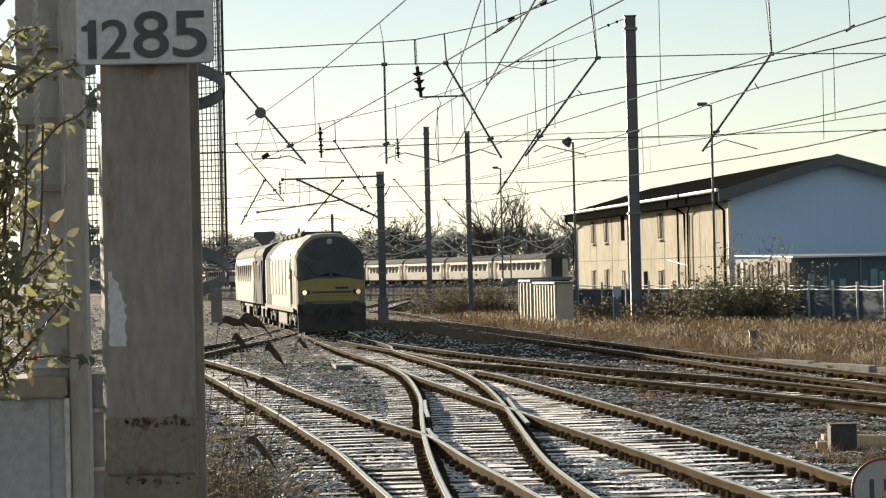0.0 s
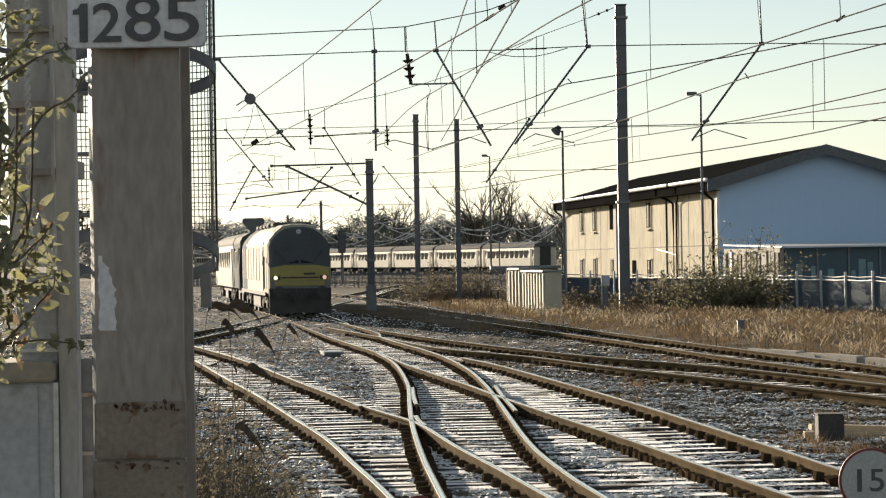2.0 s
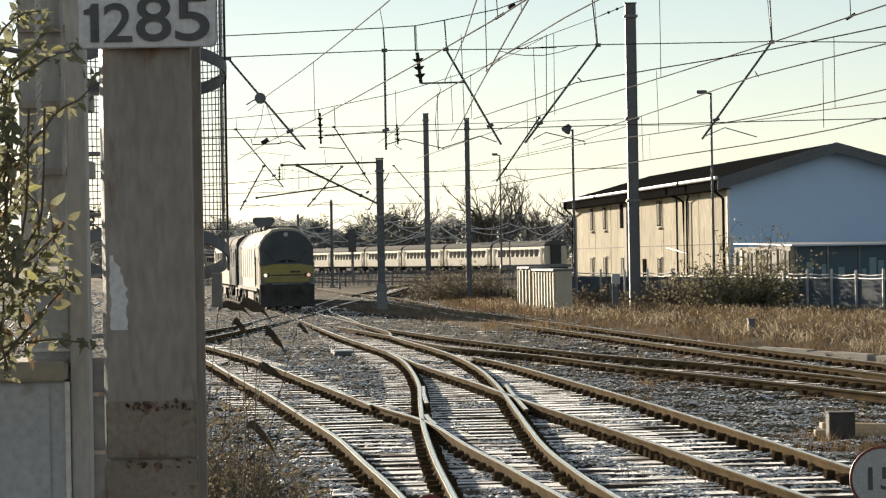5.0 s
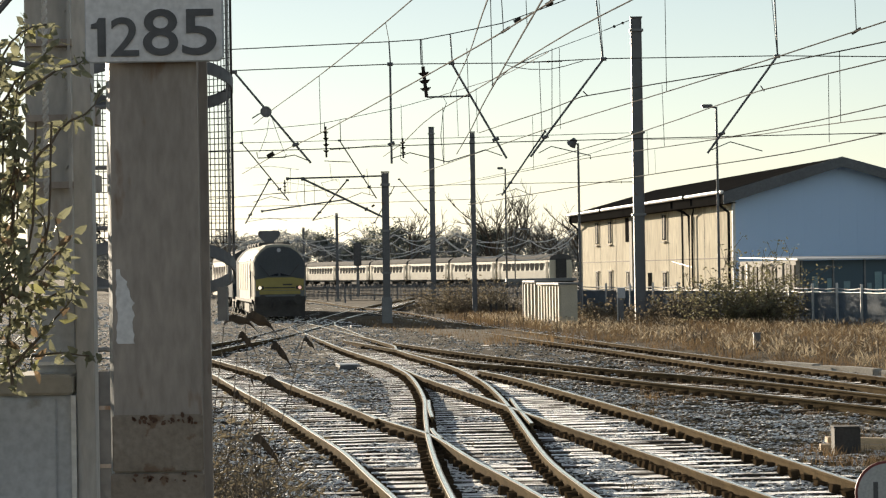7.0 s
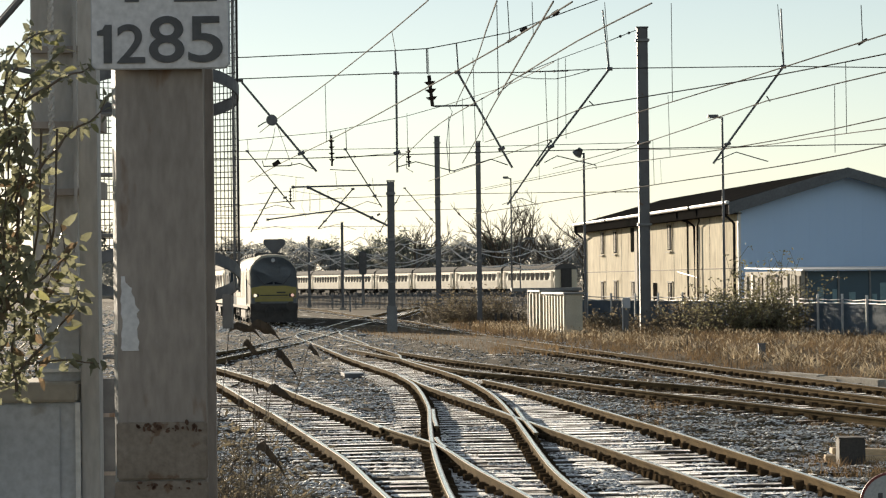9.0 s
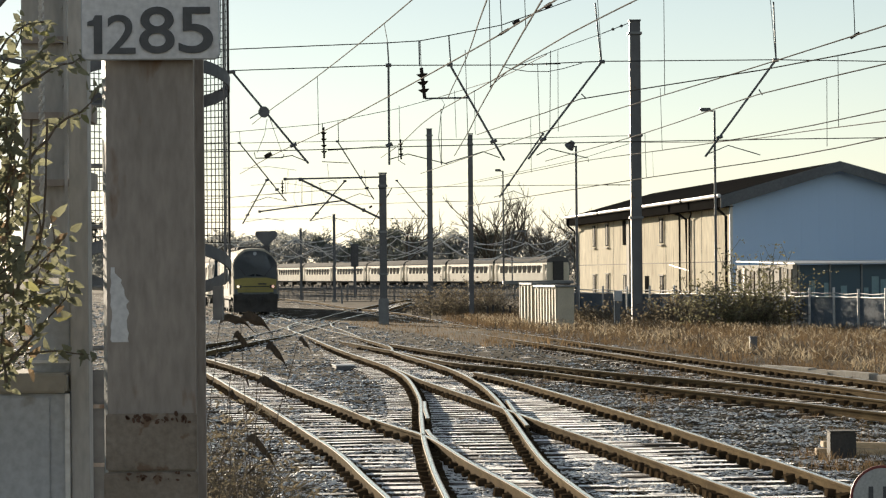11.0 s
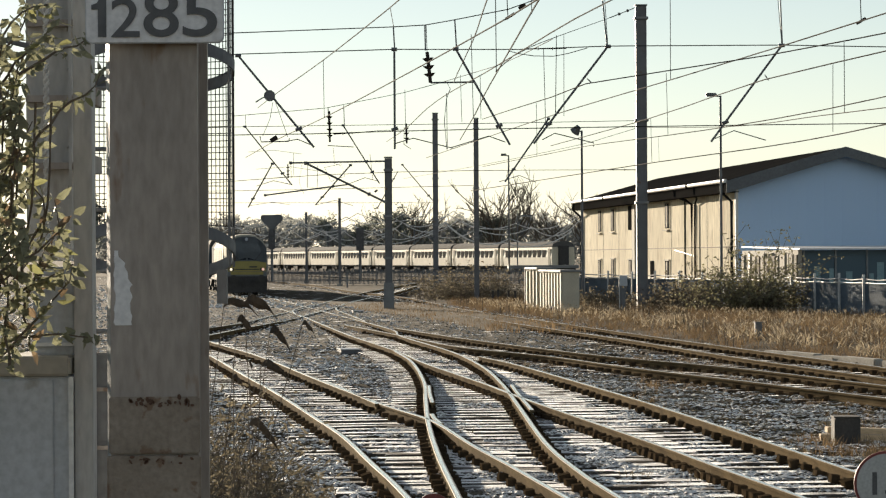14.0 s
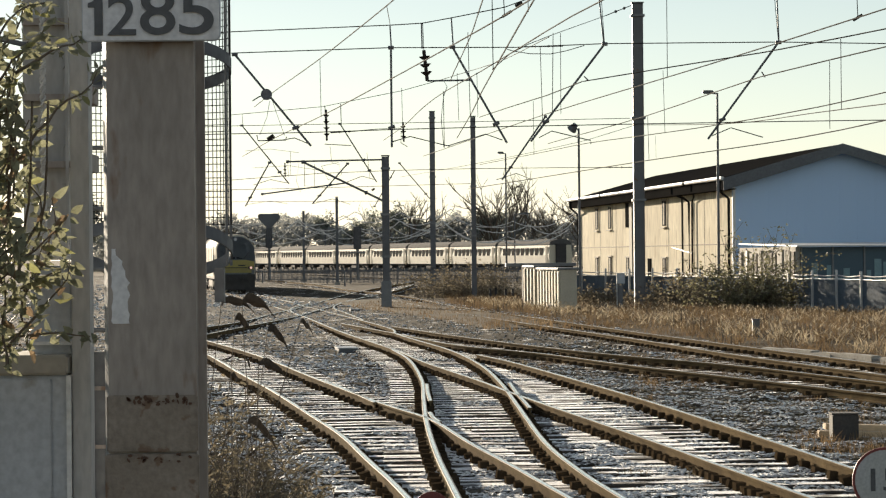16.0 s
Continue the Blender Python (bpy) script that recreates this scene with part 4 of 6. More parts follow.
def left_side():
    t = thing("gantry_column", "grey flat steel gantry leg beside the ladder", "column")
    t.matrix_basis = Matrix.Translation((-1.244, 8.62, 0))
    part("post", B(-0.031, 0.031, 0, 0.10, -0.6, 5.5, bevel=0.004), M_LEG, t)
    part("back_plate", B(-0.271, -0.103, 0.49, 0.51, 2.29, 5.5), M_LEG, t)
    part("plate_flange", B(-0.112, -0.100, 0.44, 0.489, 2.29, 5.5), M_LEG, t)
    for z in (3.14, 2.63, 2.87):
        part("lacing_bar", B(-0.266, -0.02, 0.45, 0.489, z - 0.012, z + 0.012), M_COLUMN, t)
        part("spacer", B(-0.028, 0.0, 0.101, 0.489, z - 0.03, z + 0.03), M_COLUMN, t)
    for k in range(12):
        z = 2.42 + k * 0.14
        part("rivet", tube(bmesh.new(), (-0.125, 0.478, z), (-0.125, 0.489, z), 0.006, n=8), M_LEG, t)
    # twisted rope hanging beside the leg
    x, y0, zt, zb = -1.41, 8.9, 3.40, 2.35
    r = thing("hanging_rope", "pale twisted rope hanging in the sun", "rope")
    r.matrix_basis = Matrix.Translation((x, y0, 0))
    for ph in (0.0, math.pi):
        pts = []
        n = 150
        for k in range(n):
            z = zb + (zt - zb) * k / n
            a = 2 * math.pi * k / 9 + ph
            pts.append((0.006 * math.cos(a), 0.006 * math.sin(a), z))
        part("strand", sweep(bmesh.new(), pts, 0.0065, 5), M_WHITE, r)
    # upper grey housing and lower cabinet
    c = thing("equipment_cabinet", "grey painted lineside equipment cabinet with overhanging lid", "cabinet")
    c.matrix_basis = Matrix.Translation((-1.51, 8.6, 0))
    x1 = 0.232
    zt = 1.90
    part("body", B(-0.5, x1, 0, 0.4, -0.6, zt, bevel=0.006), M_GREYBOX, c)
    part("lid", B(-0.52, x1 - 0.006, -0.02, 0.42, zt + 0.002, 1.97, bevel=0.008), M_CONC, c, "stained concrete coloured lid")
    xs = 0.168
    part("door", B(-0.45, xs, -0.012, -0.001, -0.55, zt - 0.012, bevel=0.003), M_GREYBOX, c)
    part("edge_strip", B(x1 - 0.012, x1 + 0.004, -0.014, -0.001, -0.6, zt), M_WHITE, c)
    u = thing("junction_housing", "grey steel housing on top of the cabinet", "cabinet")
    u.matrix_basis = Matrix.Translation((-1.39, 8.7, 1.97))
    part("body", B(-0.037, 0.104, 0, 0.2, 0, 0.268, bevel=0.005), M_GREYBOX, u)
    part("sill", B(-0.040, 0.107, -0.02, 0.0, 0.03, 0.042), M_WHITE, u)
    part("hood", B(0.0, 0.107, -0.03, 0.2, 0.27, 0.30, bevel=0.003), M_GREYBOX, u)


left_side()


# ---- shrubs close to the camera ----
def leaf(bm, at, d, up, ln, wd, curl=0.15):
    """One folded leaf of six triangles."""
    d = d.normalized()
    s = d.cross(up).normalized() * wd
    n = s.cross(d).normalized()
    a, b, c, e = at, at + d * ln * 0.35, at + d * ln * 0.7 - n * ln * curl * 0.5, at + d * ln - n * ln * curl
    v = [bm.verts.new(p) for p in (a, b + s + n * wd * 0.3, b - s + n * wd * 0.3, c + s * 0.8 + n * wd * 0.2, c - s * 0.8 + n * wd * 0.2, e, b, c)]
    for f in ((0, 1, 6), (0, 6, 2), (1, 3, 7, 6), (6, 7, 4, 2), (3, 5, 7), (7, 5, 4)):
        bm.faces.new([v[i] for i in f])


def rnd_dir(down=0.0):
    a, z = RND.uniform(0, 2 * math.pi), RND.uniform(-1, 1) - down
    return Vector((math.cos(a), math.sin(a), z)).normalized()


def shrub():
    t = thing("climbing_shrub", "leafy evergreen shrub in sun, green and yellowing leaves", "shrub")
    t.matrix_basis = Matrix.Translation((-1.40, 8.0, 0))
    stems, leaves, pale, bronze = bmesh.new(), bmesh.new(), bmesh.new(), bmesh.new()
    z0, z1 = 2.02, 3.09
    for k in range(54):
        x, y, z = -0.25 + 0.31 * ((k * 0.618) % 1), RND.uniform(-0.25, 0.25), z0 + (z1 - z0) * ((k + 0.5) / 54) ** 1.25 * 0.88 - 0.1
        pts, d = [], Vector((RND.uniform(-0.3, 0.6), RND.uniform(-0.4, 0.4), 1)).normalized()
        p = Vector((x, y, z))
        for i in range(9):
            pts.append(p.copy())
            lim = 0.15 + 0.06 * math.sin(p.z * 7)
            d = (d + rnd_dir() * 0.35 + Vector((-0.25 if p.x > lim else 0.05, 0, -0.5 if p.z > z1 else 0.0))).normalized()
            p = p + d * 0.05
        sweep(stems, pts, [0.006 - 0.0005 * i for i in range(9)], 4)
        for q in pts:
            for i in range(4):
                d, u = rnd_dir(0.35), RND.random()
                leaf(pale if u < 0.06 else bronze if u < 0.15 and q.z < 0.6 * z1 + 0.4 * z0 else leaves, q + rnd_dir() * 0.018, d, rnd_dir(), RND.uniform(0.03, 0.066), RND.uniform(0.008, 0.015), RND.uniform(0, 0.6))
    for k in range(5):
        x = -0.1 + 0.05 * k
        sweep(stems, spline([(x - 0.4, 1.35, -0.45), (x - 0.4, 1.35, z0 * 0.6), (x - 0.35, 1.1, z0 + 0.02), (x, 0.1, z0 + 0.35), (x + 0.05, 0, z1 - 0.3)], 0.1), 0.004, 5)
    part("stem", stems, M_BARK, t)
    tagged(part("foliage", leaves, M_LEAF, t, "small green leaves"), kind="stuff")
    tagged(part("bronze_foliage", bronze, M_LEAF_BROWN, t, "bronze brown leaves"), kind="stuff")
    tagged(part("pale_foliage", pale, M_LEAF_PALE, t, "sunlit yellow green leaves"), kind="stuff")


shrub()


def curled_leaf(bm, a, b, wide):
    """A long withered leaf arching over from a down to b, rolled along its length."""
    n, rows = 9, []
    up = Vector((0, 0, (b - a).length * 0.28))
    for k in range(n + 1):
        u = k / n
        p = a.lerp(b, u) + up * (4 * u * (1 - u)) * (1 - 0.4 * u) + Vector((0, 0.02 * math.sin(7 * u), 0.006 * math.sin(11 * u)))
        w = wide * (0.25 + 0.75 * math.sin(math.pi * min(1, u * 1.1 + 0.05)) ** 0.8) * (1 - 0.3 * u)
        tw = 0.9 + 1.6 * u
        s = Vector((0, math.cos(tw), math.sin(tw))) * w
        rows.append([bm.verts.new(q) for q in (p - s, p + Vector((0, -0.3 * w, -0.25 * w)), p + s)])
    for r, q in zip(rows, rows[1:]):
        for i in (0, 1):
            bm.faces.new((r[i], r[i + 1], q[i + 1], q[i]))


def dead_stems():
    """Withered weed stalks with curled brown leaves, in front of the siding."""
    spots = ((-0.98, 11.00, 2.09), (-0.89, 11.00, 2.10), (-0.92, 11.00, 2.03), (-0.78, 11.00, 1.98), (-0.82, 11.00, 1.83), (-0.87, 11.00, 1.58), (-0.64, 11.00, 2.01), (-0.94, 11.00, 1.78), (-0.88, 11.00, 1.73), (-0.94, 11.00, 1.81), (-0.82, 11.00, 1.50))
    tips = ((-0.83, 11.00, 2.05), (-0.75, 11.00, 2.04), (-0.84, 11.00, 1.95), (-0.68, 11.00, 1.87), (-0.68, 11.00, 1.74), (-0.72, 11.00, 1.41), (-0.58, 11.00, 1.95), (-0.89, 11.00, 1.73))
    roots = ((-1.04, 11.00, -0.35), (-1.00, 11.00, -0.35), (-0.93, 11.00, -0.35))
    t = thing("withered_weed", "withered brown weed with curled hanging leaves", "weed")
    t.matrix_basis = Matrix.Translation(roots[0])
    stem, dead = bmesh.new(), bmesh.new()
    for i, s in enumerate(spots):
        a, b = Vector(roots[i % 3]) - Vector(roots[0]), Vector(s) - Vector(roots[0])
        mid = (a + b) / 2 + Vector((RND.uniform(-0.10, 0.10), RND.uniform(-0.1, 0.1), 0.1))
        pts = spline([a, mid, b], 0.04)
        sweep(stem, pts, [0.0045 - 0.003 * k / len(pts) for k in range(len(pts))], 4)
        if i < 8:
            curled_leaf(dead, b, Vector(tips[i]) - Vector(roots[0]), (0.021, 0.030, 0.024, 0.026, 0.022, 0.027, 0.016, 0.018)[i])
        for k in range(4):
            q = pts[RND.randrange(len(pts))]
            leaf(dead, q, rnd_dir(0.4), rnd_dir(), RND.uniform(0.03, 0.06), 0.006, 0.5)
    part("stem", stem, M_TWIG, t)
    tagged(part("curled_leaves", dead, M_CURL, t, "curled brown leaves"), kind="stuff")
    # tangled dry brush at the foot
    b = thing("dry_brush", "tangle of dry brown brush and dead grass", "brush")
    o = Vector((-1.82, 24.00, 0.32))
    o.z = -0.35
    b.matrix_basis = Matrix.Translation(o)
    tw, st = bmesh.new(), bmesh.new()
    for k in range(560):
        x = RND.uniform(-0.75, 0.5)
        y = RND.uniform(-1.8, 2.2)
        top = 1.9 - 1.35 * max(0, x + 0.55) / 0.9
        p, d, pts = Vector((x, y, 0)), Vector((RND.uniform(-.3, .3), RND.uniform(-.3, .3), 1)), []
        h = RND.uniform(0.35, 1.0) * top
        for i in range(6):
            pts.append(p.copy())
            d = (d + rnd_dir() * 0.45).normalized()
            p = p + d * h / 5
        sweep(tw, pts, [0.006 * (1 - i / 7) for i in range(6)], 3)
        for i in range(7):
            leaf(st, pts[RND.randrange(1, 6)], rnd_dir(), rnd_dir(), RND.uniform(0.05, 0.13), RND.uniform(0.007, 0.014), 0.4)
    part("twig", tw, M_TWIG, b)
    tagged(part("dead_leaves", st, M_DEADLEAF, b, "dry tan leaves"), kind="stuff")


dead_stems()


# ---- overhead line ----
def poly(name, label, category, pts, r, material=None, n=5, step=None, group=""):
    o = Vector(pts[0])
    line = [Vector(p) - o for p in pts]
    if step:
        line = spline(line, step)
    ob = part(name, sweep(bmesh.new(), line, r, n), material or M_WIRE)
    ob.matrix_basis = Matrix.Translation(o)
    return tagged(ob, label, category, group)


for a, b, r in (((-1.72, 9.00, 3.10), (-1.47, 9.00, 3.38), 0.012), ((-1.73, 9.05, 3.12), (-1.48, 9.05, 3.40), 0.006), ((-1.68, 9.00, 3.10), (-1.48, 9.00, 3.05), 0.010)):
    poly("gantry_strut", "thin dark steel strut braced against the gantry leg", "strut", [Vector(a), Vector(b)], r, M_STEEL)


def run(pts, r=0.013, label="thin dark overhead line wire across the yard"):
    return poly("overhead_wire", label, "overhead wire", pts, r, step=3.0, group="overhead wires")


# cross-span wires over the tracks
run([(-6.57, 62.00, 7.25), (-1.33, 62.00, 7.38), (1.70, 62.00, 7.36), (3.88, 62.00, 7.43), (8.12, 62.00, 7.43), (11.91, 62.00, 7.34)])
run([(-6.62, 62.00, 5.30), (-3.31, 62.00, 5.33), (-1.39, 62.00, 5.38), (1.45, 62.00, 5.43), (4.41, 62.00, 5.46), (8.06, 62.00, 5.49), (11.85, 62.00, 5.51)], 0.012)
run([(-6.56, 62.00, 7.76), (-1.32, 62.00, 7.93), (-0.56, 62.00, 7.97), (0.13, 62.00, 8.09), (1.45, 62.00, 8.34), (2.56, 62.00, 8.73), (3.81, 62.00, 9.18)])
run([(-11.98, 112.00, 8.04), (-8.98, 112.00, 8.11), (-5.37, 112.00, 8.14), (-2.51, 112.00, 8.16), (1.26, 112.00, 8.19), (8.28, 112.00, 8.28)], 0.014)
run([(-12.22, 114.00, 5.58), (-5.62, 114.00, 6.04), (1.23, 114.00, 6.19), (8.38, 114.00, 6.18)], 0.014)
run([(-15.01, 140.00, 6.01), (-8.16, 140.00, 6.08), (1.49, 140.00, 6.26)], 0.014)
run([(-21.46, 200.00, 6.72), (-11.68, 200.00, 6.67), (-1.23, 200.00, 6.61)], 0.016)
# running wires along the lines
run([(1.72, 35.74, 6.20), (0.97, 41.45, 6.20), (0.14, 47.12, 6.20), (-1.22, 56.10, 6.20), (-3.43, 70.33, 6.20), (-5.52, 82.66, 6.20), (-7.88, 98.22, 6.20)], 0.014)
run([(-0.38, 44.38, 7.20), (-1.17, 49.97, 7.20), (-3.10, 62.87, 7.20), (-5.07, 75.13, 7.20), (-6.24, 82.81, 7.20)], 0.013)
run([(1.09, 26.90, 5.24), (0.98, 30.50, 5.21), (0.84, 36.00, 5.19), (0.64, 45.00, 5.20), (0.52, 50.00, 5.13), (0.26, 62.00, 5.16)], 0.011)
run([(0.56, 30.50, 5.65), (0.56, 40.00, 6.22), (0.48, 50.00, 6.57), (0.19, 58.00, 6.49), (0.11, 61.90, 6.55)], 0.011)
run([(7.79, 40.44, 6.40), (7.21, 44.74, 6.40), (6.52, 49.82, 6.40), (5.16, 59.18, 6.40), (3.22, 72.07, 6.40), (1.51, 85.14, 6.40), (-0.95, 104.59, 6.40)], 0.014)
run([(8.25, 42.90, 6.21), (6.22, 49.70, 6.21), (3.06, 57.00, 6.17), (2.40, 60.00, 6.06), (1.57, 64.00, 6.01), (0.92, 70.00, 6.10)], 0.013)
run([(7.49, 38.96, 5.60), (5.92, 47.75, 5.60), (5.50, 52.49, 5.60), (4.77, 61.21, 5.60), (3.02, 75.60, 5.60)], 0.012)
run([(8.92, 46.60, 5.40), (8.00, 54.50, 5.41), (6.88, 62.00, 5.46), (5.97, 70.00, 5.62), (4.54, 82.00, 5.88), (3.66, 92.00, 6.04), (1.41, 108.00, 6.15)], 0.013)
run([(9.96, 52.00, 5.43), (10.29, 70.00, 6.15), (10.01, 90.00, 6.88), (8.81, 120.00, 8.38)], 0.014)
run([(8.99, 46.98, 4.90), (8.00, 58.08, 4.90), (5.65, 70.77, 4.90), (3.35, 84.53, 4.90), (0.84, 99.51, 4.90)], 0.014)
run([(8.74, 119.00, 13.94), (6.33, 100.00, 11.69), (2.30, 72.00, 8.24), (1.14, 62.00, 6.83)], 0.012)
run([(3.00, 37.80, 6.39), (2.19, 43.90, 6.41), (1.56, 50.00, 6.43), (0.80, 58.00, 6.49), (-0.00, 66.00, 6.57), (-0.63, 73.00, 6.58), (-1.43, 85.00, 6.64), (-2.47, 100.00, 6.86)], 0.013)
run([(-7.60, 90.00, 7.35), (-4.39, 90.00, 7.61), (-1.57, 88.00, 8.01), (0.89, 80.00, 8.14), (1.69, 72.00, 7.85), (2.53, 62.00, 7.61)], 0.011)
run([(8.45, 112.00, 8.01), (6.42, 116.00, 7.51), (1.83, 140.00, 7.39), (-3.26, 180.00, 7.90)], 0.012)
run([(1.45, 62.00, 7.33), (1.69, 62.00, 7.26), (2.07, 62.00, 7.20), (2.56, 62.00, 7.19), (2.93, 62.00, 7.26), (3.39, 62.00, 7.39)], 0.010, "slack dark jumper cable under the insulator")
# droppers
for a, b in (((8.00, 62.00, 8.95), (8.12, 62.00, 7.42)), ((3.78, 62.00, 9.05), (3.88, 62.00, 7.42)), ((5.23, 60.00, 8.79), (5.23, 60.00, 6.46)), ((7.28, 45.00, 7.09), (7.30, 45.00, 6.44)), ((1.02, 45.00, 7.24), (1.05, 45.00, 6.53)),
             ((-3.46, 70.00, 7.76), (-3.44, 70.00, 6.15)), ((8.55, 55.00, 6.91), (8.55, 55.00, 5.39)), ((9.06, 60.00, 6.80), (9.05, 60.00, 5.21)), ((6.41, 75.00, 7.70), (6.45, 75.00, 5.86)), ((2.31, 62.00, 7.36), (2.35, 62.00, 5.56)),
             ((2.33, 55.00, 7.09), (2.30, 55.00, 5.34)), ((0.83, 45.00, 7.17), (0.84, 45.00, 5.54)), ((0.53, 60.00, 7.56), (0.57, 60.00, 5.60)), ((6.34, 80.00, 6.65), (6.37, 80.00, 5.24)), ((-1.39, 80.00, 7.59), (-1.37, 80.00, 6.22)),
             ((-1.26, 55.00, 7.69), (-1.30, 60.00, 7.75)), ((-0.55, 62.00, 7.97), (-0.53, 62.00, 7.31)), ((0.15, 62.00, 8.09), (0.19, 62.00, 7.38)), ((-6.53, 117.00, 6.67), (-6.53, 117.00, 5.53)), ((-7.31, 117.00, 6.69), (-7.28, 117.00, 5.99)), ((-0.06, 62.00, 6.31), (-0.05, 62.00, 4.93)), ((3.09, 90.00, 7.74), (3.10, 90.00, 5.84)), ((1.78, 55.00, 8.32), (1.80, 55.00, 7.55)), ((0.98, 80.00, 8.04), (1.00, 80.00, 6.65)), ((0.36, 80.00, 8.04), (0.40, 80.00, 6.55)), ((-7.22, 90.00, 7.37), (-7.20, 90.00, 6.97)), ((3.17, 70.00, 8.40), (3.16, 70.00, 6.17))):
    poly("dropper", "thin vertical dropper wire", "dropper", [a, b], 0.008, n=4, group="droppers")


def insulator(a, b, sheds, r, label="dark ribbed insulator in the overhead line"):
    a, b = Vector(a), Vector(b)
    t = thing("insulator", label, "insulator", Matrix.Translation(a), group="insulators")
    part("rod", tube(bmesh.new(), (0, 0, 0), b - a, r * 0.4, n=6), M_INSUL, t)
    for k in range(sheds):
        p = (b - a) * ((k + 1) / (sheds + 1))
        d = (b - a).normalized() * r * 0.35
        part("shed", tube(bmesh.new(), p - d, p + d, r * 1.3, r * 0.6, n=12), M_INSUL, t)
    return t


for a, b in (((-1.35, 62.00, 7.93), (-1.32, 62.00, 7.36)), ((-0.58, 62.00, 7.96), (-0.57, 62.00, 7.35)), ((0.15, 62.00, 8.08), (0.19, 62.00, 7.36)), ((-4.56, 110.00, 8.91), (-4.54, 110.00, 8.05)), ((-5.24, 110.00, 8.84), (-5.23, 110.00, 8.06)), ((3.73, 62.00, 8.86), (3.86, 62.00, 7.43)), ((8.08, 62.00, 8.84), (8.13, 62.00, 7.43))):
    poly("hanger_rod", "dark hanger rod between two span wires", "hanger", [a, b], 0.02, M_STEEL, 6, group="hanger rods")


def bar(pts, r=0.027, label="sloping dark registration tube over the tracks", disc=None):
    a = Vector(pts[0])
    t = thing("registration_tube", label, "registration tube", Matrix.Translation(a), group="registration tubes")
    q = [Vector(p) - a for p in pts]
    part("tube", sweep(bmesh.new(), q, r, 8), M_STEEL, t)
    part("clamp", tube(bmesh.new(), q[0] - Vector((0.07, 0, 0.0)), q[0] + Vector((0.07, 0, 0)), r * 1.7, n=8), M_STEEL, t)
    e = q[-1] * 0.8
    part("clamp", tube(bmesh.new(), e - Vector((0.08, 0, 0.03)), e + Vector((0.08, 0, 0.03)), r * 1.6, n=8), M_STEEL, t)
    if disc:
        p = Vector(disc) - a
        part("balance_weight", tube(bmesh.new(), p - Vector((0, 0.06, 0)), p + Vector((0, 0.06, 0)), 0.135, n=24), M_STEEL, t, "round counterweight disc")
    return t


bar([(8.12, 62.00, 7.42), (6.38, 62.00, 5.08)])
bar([(3.88, 62.00, 7.42), (2.06, 62.00, 5.06)])
bar([(0.17, 62.00, 7.38), (1.48, 62.00, 5.03)])
bar([(-5.14, 62.00, 7.25), (-3.30, 62.00, 5.00)], disc=(-4.37, 61.90, 6.26))
bar([(-1.33, 62.00, 7.38), (-1.33, 62.00, 4.95)], label="upright dark drop tube")
bar([(-8.84, 110.00, 8.01), (-6.82, 110.00, 5.47)])
bar([(-4.59, 110.00, 8.04), (-3.03, 110.00, 5.51)])
bar([(-2.63, 142.00, 7.49), (-0.81, 142.00, 5.33)])
bar([(-6.61, 117.00, 6.67), (-2.99, 117.40, 4.88)], 0.05, "sloping cantilever strut fixed to mast")
bar([(-7.31, 117.00, 6.69), (-2.95, 117.40, 6.76)], 0.04, "level cantilever tube fixed to mast")
bar([(-10.16, 140.00, 5.78), (-5.48, 140.00, 6.36)], 0.04, "level dark tube over far tracks")
bar([(-4.36, 112.00, 6.39), (-5.92, 112.00, 4.64)], 0.03)
bar([(-7.80, 112.00, 6.47), (-8.88, 112.00, 4.55)], 0.03)
bar([(4.61, 118.00, 8.71), (2.57, 118.00, 5.79)], 0.04)
bar([(-4.83, 170.00, 5.64), (-3.46, 170.00, 8.06)], 0.03)
